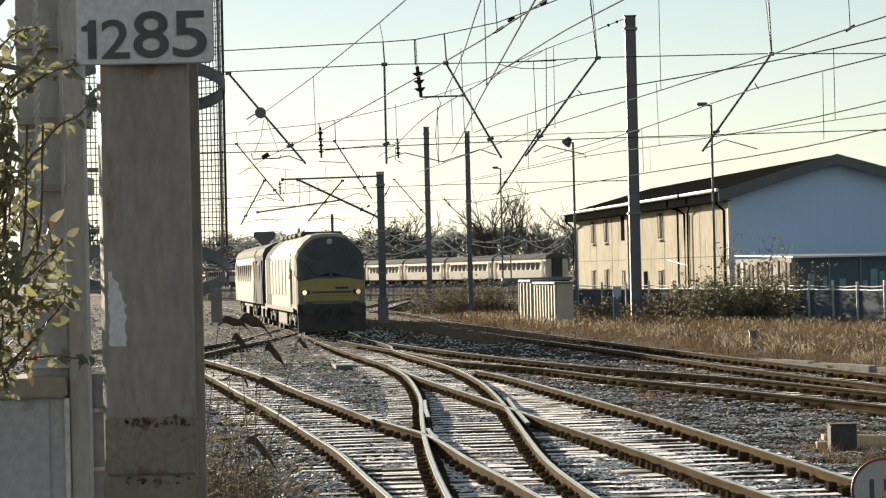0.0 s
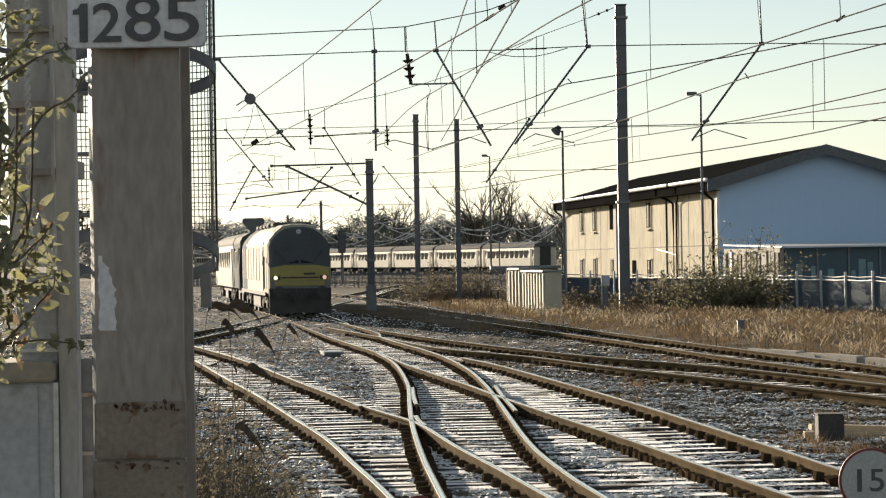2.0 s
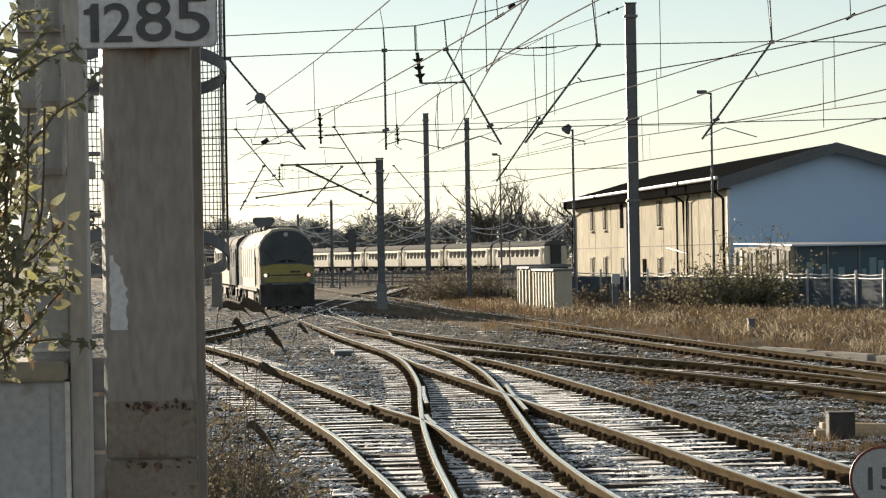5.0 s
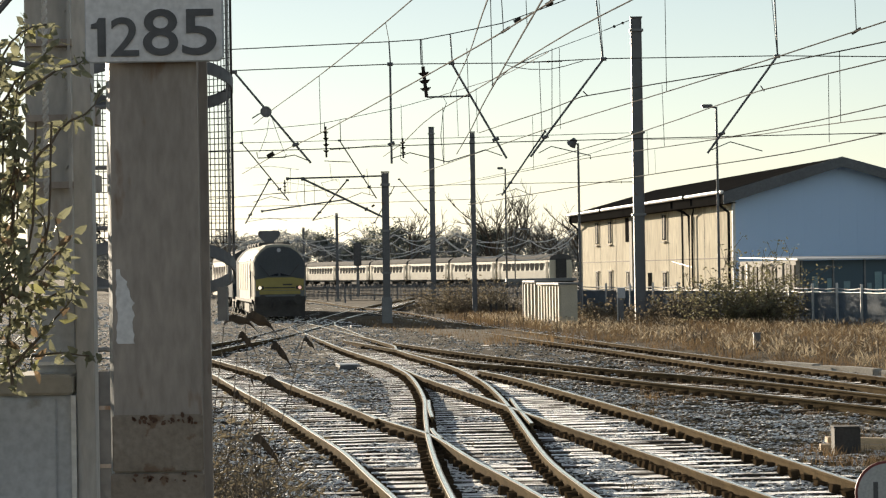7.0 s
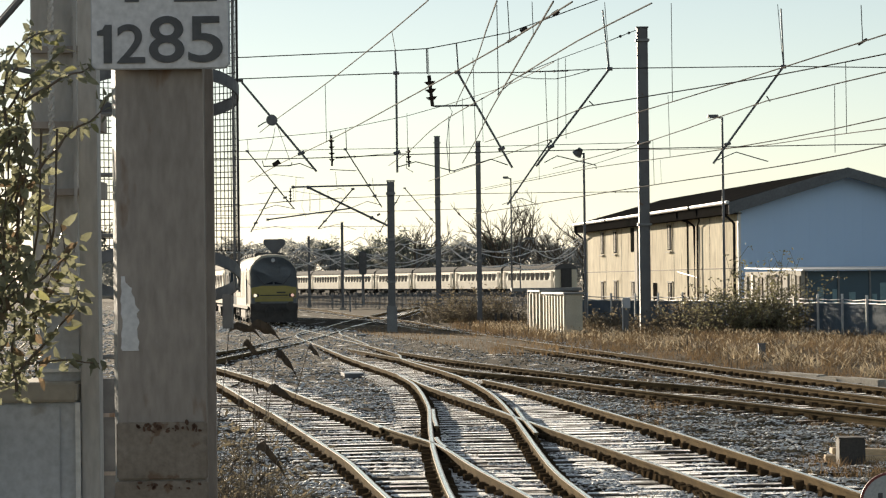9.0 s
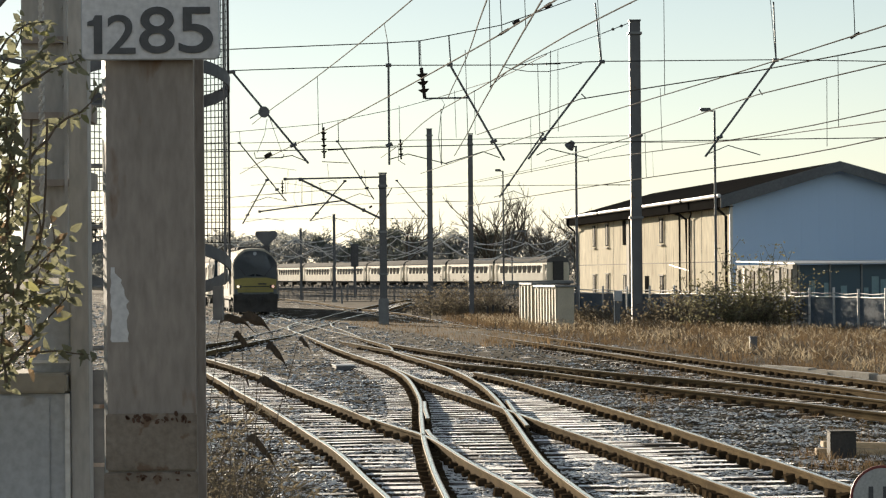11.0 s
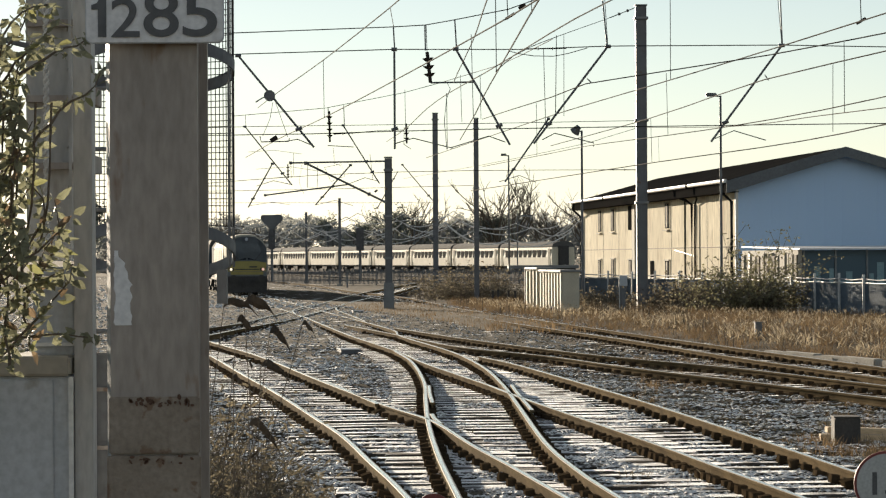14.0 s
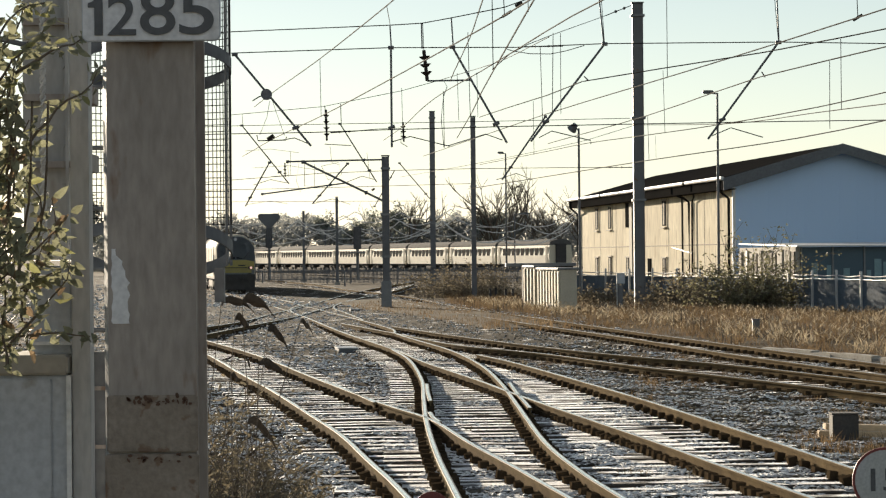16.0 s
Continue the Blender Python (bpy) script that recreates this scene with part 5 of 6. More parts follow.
for pts, r in (([(6.48, 62.00, 5.16), (6.94, 62.00, 5.35), (7.72, 62.00, 5.11)], 0.014), ([(2.26, 62.00, 5.15), (2.57, 62.00, 5.31), (3.52, 62.00, 5.07), (3.52, 62.00, 4.98)], 0.014),
               ([(-1.33, 62.00, 5.08), (-0.88, 62.00, 5.21), (0.08, 62.00, 4.96)], 0.014), ([(0.03, 62.00, 4.97), (0.96, 62.00, 5.25), (1.37, 62.00, 5.10)], 0.014),
               ([(-4.00, 62.00, 5.15), (-3.70, 62.00, 5.20), (-3.37, 62.00, 5.06)], 0.014), ([(-4.62, 62.00, 5.28), (-4.59, 62.00, 5.14), (-3.92, 62.00, 5.15), (-3.90, 62.00, 5.23)], 0.016),
               ([(-5.27, 110.00, 7.17), (-4.12, 110.00, 7.10)], 0.02), ([(-4.45, 110.00, 5.47), (-3.66, 110.00, 5.77), (-3.08, 110.00, 5.61)], 0.016),
               ([(-8.36, 110.00, 5.43), (-7.62, 110.00, 5.66), (-6.89, 110.00, 5.50)], 0.016), ([(-0.45, 62.00, 6.56), (0.61, 62.00, 6.57)], 0.024),
               ([(7.70, 62.00, 6.71), (7.79, 62.00, 6.57)], 0.016), ([(3.37, 62.00, 6.64), (3.48, 62.00, 6.53)], 0.016), ([(2.31, 118.00, 5.80), (3.24, 118.00, 6.09), (4.02, 118.00, 5.76)], 0.018),
               ([(-0.04, 62.00, 6.55), (0.03, 62.00, 6.41), (-0.06, 62.00, 6.17), (-0.12, 62.00, 5.62), (-0.06, 62.00, 4.93)], 0.010), ([(-6.53, 117.00, 6.62), (-6.56, 117.00, 5.58), (-6.09, 117.00, 5.52), (-6.07, 117.00, 6.56)], 0.012),
               ([(-5.51, 112.00, 6.29), (-4.76, 112.00, 6.45), (-4.62, 112.00, 5.90), (-5.22, 112.00, 5.67), (-5.51, 112.00, 6.29)], 0.010), ([(-11.04, 140.00, 5.21), (-9.73, 140.00, 5.40), (-8.80, 140.00, 5.25)], 0.014),
               ([(-7.62, 110.00, 5.78), (-6.76, 110.00, 5.86), (-6.74, 110.00, 6.86)], 0.010), ([(-4.30, 62.00, 6.10), (-4.37, 62.00, 5.71), (-4.55, 62.00, 5.28)], 0.007), ([(-4.23, 62.00, 6.10), (-4.10, 62.00, 5.71), (-3.94, 62.00, 5.26)], 0.007), ([(-4.38, 62.00, 6.27), (-4.56, 62.00, 6.21), (-4.72, 62.00, 6.11)], 0.016), ([(-1.10, 62.00, 5.34), (-1.11, 62.00, 5.06), (-0.94, 62.00, 4.95)], 0.010), ([(-3.50, 112.00, 6.87), (-3.38, 112.00, 5.75)], 0.010), ([(-5.03, 110.00, 7.07), (-4.97, 110.00, 6.38), (-4.68, 110.00, 6.28)], 0.010), ([(-6.79, 117.00, 6.63), (-6.92, 117.00, 5.80), (-6.72, 117.00, 5.27)], 0.008), ([(9.70, 118.00, 7.81), (9.73, 118.00, 6.68)], 0.008), ([(-3.96, 110.00, 7.73), (-2.93, 110.00, 7.81), (-1.95, 110.00, 7.83)], 0.014), ([(-8.70, 110.00, 6.91), (-7.60, 110.00, 6.98), (-6.38, 110.00, 6.81)], 0.010), ([(-9.11, 120.00, 6.52), (-7.50, 120.00, 6.62), (-5.91, 120.00, 6.37)], 0.010), ([(-5.92, 112.00, 4.64), (-5.04, 112.00, 4.84), (-4.25, 112.00, 4.60)], 0.014)):
    poly("overhead_bracket", "bent steel overhead line bracket wire", "bracket", pts, r, M_STEEL, 6, group="overhead brackets")
insulator((-0.53, 62.00, 7.31), (-0.45, 62.00, 6.56), 3, 0.11)
insulator((-5.19, 110.00, 8.66), (-5.17, 110.00, 7.32), 4, 0.11)
insulator((-1.87, 110.00, 8.10), (-1.84, 110.00, 7.24), 3, 0.10)
insulator((-5.01, 110.00, 7.66), (-3.79, 110.00, 7.73), 2, 0.055)
insulator((1.84, 62.00, 7.37), (2.87, 62.00, 7.38), 2, 0.035)
insulator((6.81, 114.00, 6.19), (8.38, 114.00, 6.18), 2, 0.05)
insulator((10.48, 62.00, 5.50), (11.59, 62.00, 5.50), 2, 0.035)
insulator((6.33, 100.00, 11.69), (8.74, 119.00, 13.94), 2, 0.05)
insulator((-7.44, 117.00, 6.64), (-7.43, 117.00, 5.99), 3, 0.07)
for p in ((1.80, 62.00, 8.40), (2.58, 62.00, 8.80), (1.09, 45.00, 6.56), (-4.28, 62.00, 5.21), (-4.05, 140.00, 5.98), (7.30, 45.00, 6.44)):
    p = Vector(p)
    poly("wire_clamp", "small dark wire clamp", "clamp", [p + Vector((-0.08, 0, -0.05)), p + Vector((0.08, 0, 0.05))], 0.055 if p.y > 50 else 0.025, M_INSUL, 8, group="wire clamps")
# sagging feeders over the far sidings, sunlight painted as a near white colour
for nodes, sag in (([(-25.22, 250.00, 4.78), (-19.95, 250.00, 4.44), (-15.49, 250.00, 5.06), (-10.38, 250.00, 4.95), (-5.49, 250.00, 5.22), (-0.47, 250.00, 5.67), (5.88, 250.00, 4.13), (12.32, 250.00, 6.04), (17.60, 250.00, 6.37)], 1.2),
                   ([(-26.21, 260.00, 5.81), (-20.73, 260.00, 5.22), (-15.22, 260.00, 6.14), (-10.03, 260.00, 5.79), (-5.40, 260.00, 6.20), (-0.18, 260.00, 6.72), (6.73, 260.00, 5.75), (13.11, 260.00, 6.65), (18.32, 260.00, 6.82)], 1.0),
                   ([(-24.23, 240.00, 3.94), (-18.89, 240.00, 4.03), (-11.94, 240.00, 4.94), (-7.70, 240.00, 3.83), (-0.45, 240.00, 5.64), (5.11, 240.00, 3.70), (11.53, 240.00, 4.73)], 0.9),
                   ([(-30.23, 300.00, 7.01), (-20.23, 300.00, 6.79), (-12.22, 300.00, 7.14), (-5.54, 300.00, 7.45), (0.46, 300.00, 7.78), (7.76, 300.00, 5.82)], 1.0),
                   ([(-32.23, 320.00, 8.18), (-20.15, 320.00, 7.41), (-11.60, 320.00, 7.93), (-1.63, 320.00, 8.41)], 1.3),
                   ([(-26.34, 245.00, 5.32), (-20.89, 245.00, 5.52), (-14.35, 245.00, 5.70), (-9.34, 245.00, 5.47), (-4.55, 245.00, 5.69), (0.91, 245.00, 6.00), (7.97, 245.00, 5.19), (12.34, 245.00, 5.64)], 1.1),
                   ([(-27.43, 255.00, 4.53), (-22.90, 255.00, 4.71), (-17.79, 255.00, 4.88), (-12.69, 255.00, 4.88), (-7.59, 255.00, 4.87), (-2.48, 255.00, 4.99), (2.62, 255.00, 5.10)], 0.8)):
    for a, b in zip(nodes, nodes[1:]):
        a, b = Vector(a), Vector(b)
        pts = [a.lerp(b, k / 12) - Vector((0, 0, sag * 4 * (k / 12) * (1 - k / 12))) for k in range(13)]
        poly("feeder_cable", "sagging feeder cable painted bright as if sunlit", "cable", pts, 0.045, M_SUNLITWIRE, 5, group="feeder cables")


# ---- lamp posts, signals, cabinets, signs ----
def lamp_post(base, top, arm, label, flood=False):
    t = thing("yard_lamp", label, "lamp post", Matrix.Translation(base), group="yard lamps")
    h = top - base[2]
    part("pole", tube(bmesh.new(), (0, 0, 0), (0, 0, h), 0.075, 0.055, n=10), M_STEEL, t)
    part("bracket", tube(bmesh.new(), (0, 0, h - 0.05), (arm * 0.7, 0, h + 0.02), 0.035, n=8), M_STEEL, t)
    if flood:
        hd = part("lamp_head", box(tube(bmesh.new(), (0, 0, -0.13), (0, 0, 0.10), 0.26, 0.17, n=14), -0.14, 0.14, -0.14, 0.14, 0.08, 0.22, bevel=0.03), M_STEEL, t, "tilted round floodlight head", at=pose(arm * 0.55, -0.1, h + 0.02, 25, 38, 0))
        part("lens", tube(bmesh.new(), (0, 0, -0.15), (0, 0, -0.132), 0.23, n=14), M_GREYBOX, hd)
        return
    hd = part("lamp_head", B(min(arm * 0.25, arm), max(arm * 0.25, arm), -0.16, 0.16, h - 0.03, h + 0.13, bevel=0.04), M_STEEL, t, "flat floodlight head")
    part("lens", B(min(arm * 0.35, arm * 0.9), max(arm * 0.35, arm * 0.9), -0.12, 0.12, h - 0.05, h - 0.031), M_GREYBOX, hd)


lamp_post((13.66, 128.00, 1.09), 10.37, -0.75, "slim dark yard lamp post beside the building")
lamp_post((6.51, 125.00, 0.36), 8.50, -0.5, "dark yard lamp post with angled floodlight", True)
lamp_post((4.42, 190.00, 1.37), 9.91, -0.6, "slim far yard lamp post")
lamp_post((6.91, 260.00, 1.01), 6.50, 1.6, "far yard lamp post with wide head")


def signal(base, top, head, funnel):
    t = thing("colour_light_signal", "dark colour light signal on a slim post", "signal", Matrix.Translation(base), group="signals")
    s = head
    h = top - base[2]
    part("post", tube(bmesh.new(), (0, 0, 0), (0, 0, h), 0.11, n=10), M_GALV, t)
    part("head", B(-0.32 * s, 0.32 * s, -0.28, -0.12, h - 1.9 * s, h, bevel=0.05), M_BLACK, t)
    for k in range(3):
        z = h - 0.35 * s - k * 0.55 * s
        part("hood", tube(bmesh.new(), (0, -0.55, z), (0, -0.28, z), 0.16 * s, n=12), M_BLACK, t)
    part("platform", B(-0.5, 0.5, -0.5, 0.5, h - 2.2 * s, h - 2.1 * s), M_GALV, t)
    if funnel:
        bm = prism(bmesh.new(), [(-0.16, 0.0), (0.16, 0.0), (0.80, 0.68), (0.87, 0.80), (0.88, 0.98), (0.82, 1.10), (0.70, 1.15), (-0.70, 1.15), (-0.82, 1.10), (-0.88, 0.98), (-0.87, 0.80), (-0.80, 0.68)], -0.25, 0.25)
        part("route_indicator", bm, M_STEEL, t, "grey rounded funnel shaped indicator", at=pose(0, 0, h))


signal((-14.35, 205.00, 0.43), 4.66, 0.85, True)
signal((-6.71, 190.00, 0.53), 4.54, 0.9, False)


def lineside_cabinet():
    o = Vector((4.87, 110.17, -0.20))
    h = 1.64 + 0.2
    for k, (y0, ln, hh) in enumerate(((0.0, 4.6, h), (5.2, 2.6, h * 1.05))):
        t = thing("relay_cabinet", "large cream ribbed lineside cabinet", "cabinet", group="lineside cabinets")
        t.matrix_basis = Matrix.Translation(o) @ Matrix.Rotation(radians(9.5), 4, "Z") @ Matrix.Translation((0, y0, 0))
        part("body", B(0, 0.75, 0, ln, 0, hh, bevel=0.02), M_CABINET, t)
        n = 8 if k == 0 else 4
        for i in range(n):
            y = 0.04 + i * (ln - 0.3) / (n - 1)
            part("rib", B(-0.07, 0.0, y, y + 0.22, 0.08, hh - 0.06, bevel=0.015), M_CABINET, t)
        part("lid", B(-0.12, 0.85, -0.1, ln + 0.1, hh, hh + 0.09, bevel=0.015), M_GALV, t)
        part("vent", B(-0.085, -0.071, 1.6, 2.3, 0.1, 0.32), M_UNDER, t)
    u = thing("equipment_slab", "flat grey roofed housing behind the cabinet", "housing")
    u.matrix_basis = Matrix.Translation((4.68, 128.00, 1.64))
    u.location.z = -0.2
    h2 = 1.72 + 0.2
    part("body", B(-0.9, 1.65, 0, 1.2, 0, h2), M_UNDER, u)
    part("roof_slab", B(-1.75, 1.8, -0.2, 1.4, h2 + 0.002, h2 + 0.16, bevel=0.02), M_GALV, u)


lineside_cabinet()


def stub(base, h, w, m, label):
    t = thing("marker_post", label, "post", Matrix.Translation(base), group="lineside marker posts")
    part("post", B(-w / 2, w / 2, -w / 2, w / 2, -0.1, h, bevel=0.01), m, t)
    part("cap", B(-w * 0.6, w * 0.6, -w * 0.6, w * 0.6, h, h + 0.03), m, t)


stub((9.08, 75.02, -0.10), 0.42, 0.20, M_STEEL, "short grey marker post in dry grass")


def boxed_post(base):
    t = thing("telephone_post", "grey lineside post with a small box and pale edge strip", "post", Matrix.Translation(base))
    part("post", B(-0.05, 0.05, -0.05, 0.05, -0.1, 1.50, bevel=0.01), M_GALV, t)
    part("edge_strip", B(-0.085, -0.052, -0.06, 0.02, 0.0, 1.62, bevel=0.004), M_WHITE, t)
    part("box", B(-0.05, 0.26, -0.16, -0.052, 1.15, 1.60, bevel=0.015), M_GREYBOX, t)
    part("lower_case", B(-0.02, 0.18, -0.15, -0.052, 0.15, 1.08, bevel=0.015), M_STEEL, t)


boxed_post((7.22, 107.46, -0.10))
for p in ((2.26, 135.02, -0.20), (2.61, 137.96, -0.20), (3.07, 134.00, -0.20), (3.42, 133.57, -0.20)):
    stub(p, 0.7, 0.12, M_UNDER, "short dark post among weeds")
for p in ((-8.97, 221.82, -0.20), (-16.68, 229.43, -0.20)):
    stub(p, 1.2, 0.14, M_GALV, "small grey lineside post")


def point_machine(at, w, d, h, turn, label):
    t = thing("point_machine", label, "point machine", Matrix.Translation(at) @ Matrix.Rotation(radians(turn), 4, "Z"), group="point machines")
    part("case", B(-w / 2, w / 2, 0, d, -0.12, h, bevel=0.02), M_STEEL, t)
    part("lid", B(-w / 2 - 0.02, w / 2 + 0.02, -0.02, d + 0.02, h + 0.002, h + 0.03, bevel=0.01), M_GREYBOX, t, "pale grey lid")
    part("rod", tube(bmesh.new(), (w / 2, d / 2, 0.02), (w / 2 + 0.9, d / 2, 0.02), 0.02, n=6), M_UNDER, t)


point_machine((-3.95, 109.3, -0.15), 0.45, 0.6, 0.16, 8, "small pale topped box beside the crossing rails")
point_machine((-2.62, 66.6, -0.22), 0.50, 1.1, 0.10, 8, "low grey box with a pale lid in the ballast")


def near_right():
    t = thing("track_box", "small black box standing in ballast", "box", Matrix.Translation((5.18, 33.22, -0.29)))
    w, h = 0.34, 0.46
    part("body", B(-w / 2, w / 2, 0, 0.32, 0, h, bevel=0.012), M_UNDER, t)
    part("lid", B(-w / 2 - 0.012, w / 2 + 0.012, -0.015, 0.33, h, h + 0.02, bevel=0.005), M_UNDER, t)
    for k, (z, dy) in enumerate(((0.0, 0.0), (0.085, 0.12), (0.17, 0.3))):
        p = Vector((4.84, 33.67, -0.27)) + Vector((0.12 * k, dy + 0.35, z))
        b = part("timber_baulk", B(0, 1.6, 0, 0.22, 0, 0.08, bevel=0.008), M_WOOD)
        b.matrix_basis = Matrix.Translation(p) @ Matrix.Rotation(radians(-5 + 4 * k), 4, "Z") @ Matrix.Rotation(radians(1.2 * k), 4, "Y")
        tagged(b, "pale weathered timber baulk stacked in ballast", "timber", "stacked timber baulks")
    for c, rad, txt, lab in (((3.42, 20.00, 0.50), 0.255, True, "round white speed sign with red rim"), ((-0.14, 20.00, 0.30), 0.14, False, "small round dull red sign")):
        s = thing("speed_sign", lab, "sign", Matrix.Translation(c))
        part("rim", tube(bmesh.new(), (0, 0.0, 0), (0, 0.02, 0), rad, n=40), M_RED, s, "red rim")
        part("face", tube(bmesh.new(), (0, -0.004, 0), (0, -0.0005, 0), rad * 0.92, n=40), M_SIGNFACE if txt else M_RED, s)
        part("post", tube(bmesh.new(), (0, 0.05, -2.2), (0, 0.05, rad * 0.6), 0.03, n=10), M_GALV, s)
        part("bracket", B(-0.06, 0.06, 0.0205, 0.05, -0.02, 0.02), M_GALV, s)
        if txt:
            digit("1", -0.112, -0.075, -0.088, 0.09, -0.006, s, weight=0.004)
            digit("5", -0.013, 0.100, -0.088, 0.09, -0.006, s, weight=0.004)
    w = thing("cable_trough", "low concrete cable trough in the grass", "trough", Matrix.Translation((7.82, 62.67, -0.10)))
    q7 = Vector((2.11, -7.56, 0.00))
    for k in range(7):
        q = q7 * (k / 7)
        part("trough_slab", B(0.02, 1.9, -0.12, 0.12, -0.1, 0.07 + 0.02 * math.sin(k * 2.1), bevel=0.02), M_CONC, w, at=Matrix.Translation(q) @ Matrix.Rotation(math.atan2(q7.y, q7.x) + 0.02 * math.sin(k * 3), 4, "Z"))


near_right()


# ---- fences ----
def fence():
    t = thing("sheet_fence", "blue grey sheet fence with pale posts and a double top rail", "fence")
    line = spline([(6.05, 137.28, 0.10), (10.14, 125.54, 0.10), (12.87, 115.08, 0.10), (14.70, 105.50, 0.10), (16.18, 96.34, 0.10), (17.39, 89.67, 0.10)], 0.28)
    post = mesh_of(B(-0.036, 0.036, -0.04, 0.05, -0.3, 1.48, bevel=0.008), "post", M_POST)
    knots = line[::11]
    for p, q in zip(knots, knots[1:]):
        o = new("post", post)
        o.parent = t
        o.matrix_basis = Matrix.Translation(p) @ Matrix.Rotation(math.atan2(q.y - p.y, q.x - p.x) + RND.uniform(-0.06, 0.06), 4, "Z") @ Matrix.Rotation(RND.uniform(-0.02, 0.02), 4, "Y") @ Matrix.Translation((0, -0.03, RND.uniform(-0.06, 0.04)))
        for z, m in ((1.13, M_POST), (1.27, M_FENCE)):
            sag = Vector((0, 0, -RND.uniform(0.02, 0.06)))
            d = Vector((0, 0, z))
            part("rail", sweep(bmesh.new(), [p + d, (p + q) / 2 + d + sag, q + d], 0.028, 6), m, t)
        bm = bmesh.new()
        f = bm.faces.new([bm.verts.new(x) for x in (p + Vector((0, 0.12, -0.2)), q + Vector((0, 0.12, -0.2)), q + Vector((0, 0.12, 1.08)), p + Vector((0, 0.12, 1.08)))])
        bmesh.ops.solidify(bm, geom=[f], thickness=0.03)
        part("sheet_panel", bm, M_SHEET, t, "blue grey sheet panel")


fence()


def yard_fence():
    """The low dark paling fence before the far sidings."""
    t = thing("yard_fence", "low dark paling fence before the stabled coaches", "fence")
    a, b = Vector((-25.48, 252.00, 2.34)), Vector((11.46, 240.00, 1.53))
    a.z = b.z = 0.0
    d = (b - a)
    n = 290
    pale = mesh_of(B(-0.035, 0.035, -0.01, 0.01, 0.0, 1.45), "pale", M_STEEL)
    post = mesh_of(B(-0.06, 0.06, -0.06, 0.06, -0.3, 1.55, bevel=0.01), "post", M_STEEL)
    for i in range(n):
        o = new("post" if i % 18 == 0 else "pale", post if i % 18 == 0 else pale)
        o.parent = t
        p = a + d * (i / n)
        o.matrix_basis = Matrix.Translation((p.x, p.y, -0.25 + RND.uniform(-0.03, 0.03)))
    for z in (0.1, 0.95):
        part("rail", tube(bmesh.new(), a + Vector((0, 0.03, z)), b + Vector((0, 0.03, z)), 0.04, n=6), M_STEEL, t)


yard_fence()


# ---- loose stone, grass and trees ----
RNG = np.random.default_rng(11)


def raw(name, verts, faces, material, label, category="", parent=None):
    me = bpy.data.meshes.new(name)
    me.from_pydata(verts.tolist() if hasattr(verts, "tolist") else verts, [], faces.tolist() if hasattr(faces, "tolist") else faces)
    me.materials.append(material)
    ob = new(name, me)
    if parent is not None:
        ob.parent = parent
    return tagged(ob, label, category, kind="stuff")


def stones(n, y0, y1, size, dry=False):
    """Angular stones strewn over the bed, thicker close by; the dry ones lie right of the turnout."""
    y = y0 * (y1 / y0) ** RNG.random(n)
    x = (RNG.random(n) * 0.40 - 0.20) * y + 0.01 * y
    keep = (x < 9.9 - 0.138 * (y - 52)) & ~((y > 84) & (x > 6.7 - 0.17 * (y - 52)) & (x < 8.7 - 0.135 * (y - 52)))
    keep &= (x > 5.9 - 0.092 * (y - 10)) == dry
    x, y = x[keep], y[keep]
    n = len(x)
    octa = np.array([(1, 0, 0), (-1, 0, 0), (0, 1, 0), (0, -1, 0), (0, 0, 1), (0, 0, -1)], float)
    tri = np.array([(0, 2, 4), (2, 1, 4), (1, 3, 4), (3, 0, 4), (2, 0, 5), (1, 2, 5), (3, 1, 5), (0, 3, 5)])
    s = size * (0.55 + 0.9 * RNG.random((n, 1, 1)))
    v = octa[None] * (0.6 + 0.7 * RNG.random((n, 6, 1))) + 0.35 * (RNG.random((n, 6, 3)) - 0.5)
    v *= s * np.array([1, 1, 0.45])
    a = RNG.random(n) * 6.28
    c, sn = np.cos(a)[:, None], np.sin(a)[:, None]
    vx, vy = v[:, :, 0] * c - v[:, :, 1] * sn, v[:, :, 0] * sn + v[:, :, 1] * c
    lie = np.array([bed_z(a, b) for a, b in zip(x.tolist(), y.tolist())])[:, None]
    v = np.stack([vx + x[:, None], vy + y[:, None], v[:, :, 2] + lie + 0.012 + 0.025 * (RNG.random((n, 1)) - 0.3)], -1).reshape(-1, 3)
    f = (tri[None] + 6 * np.arange(n)[:, None, None]).reshape(-1, 3)
    if dry:
        raw("dry_ballast_stones", v, f, M_STONE_DRY, "loose brown ballast stones with little frost", "ballast")
    else:
        raw("ballast_stones", v, f, M_STONE, "loose grey ballast stones white with frost", "ballast")


for is_dry in (False, True):
    stones(80000, 22, 60, 0.034, is_dry)
    stones(22000, 55, 125, 0.045, is_dry)
    stones(9000, 118, 230, 0.09, is_dry)


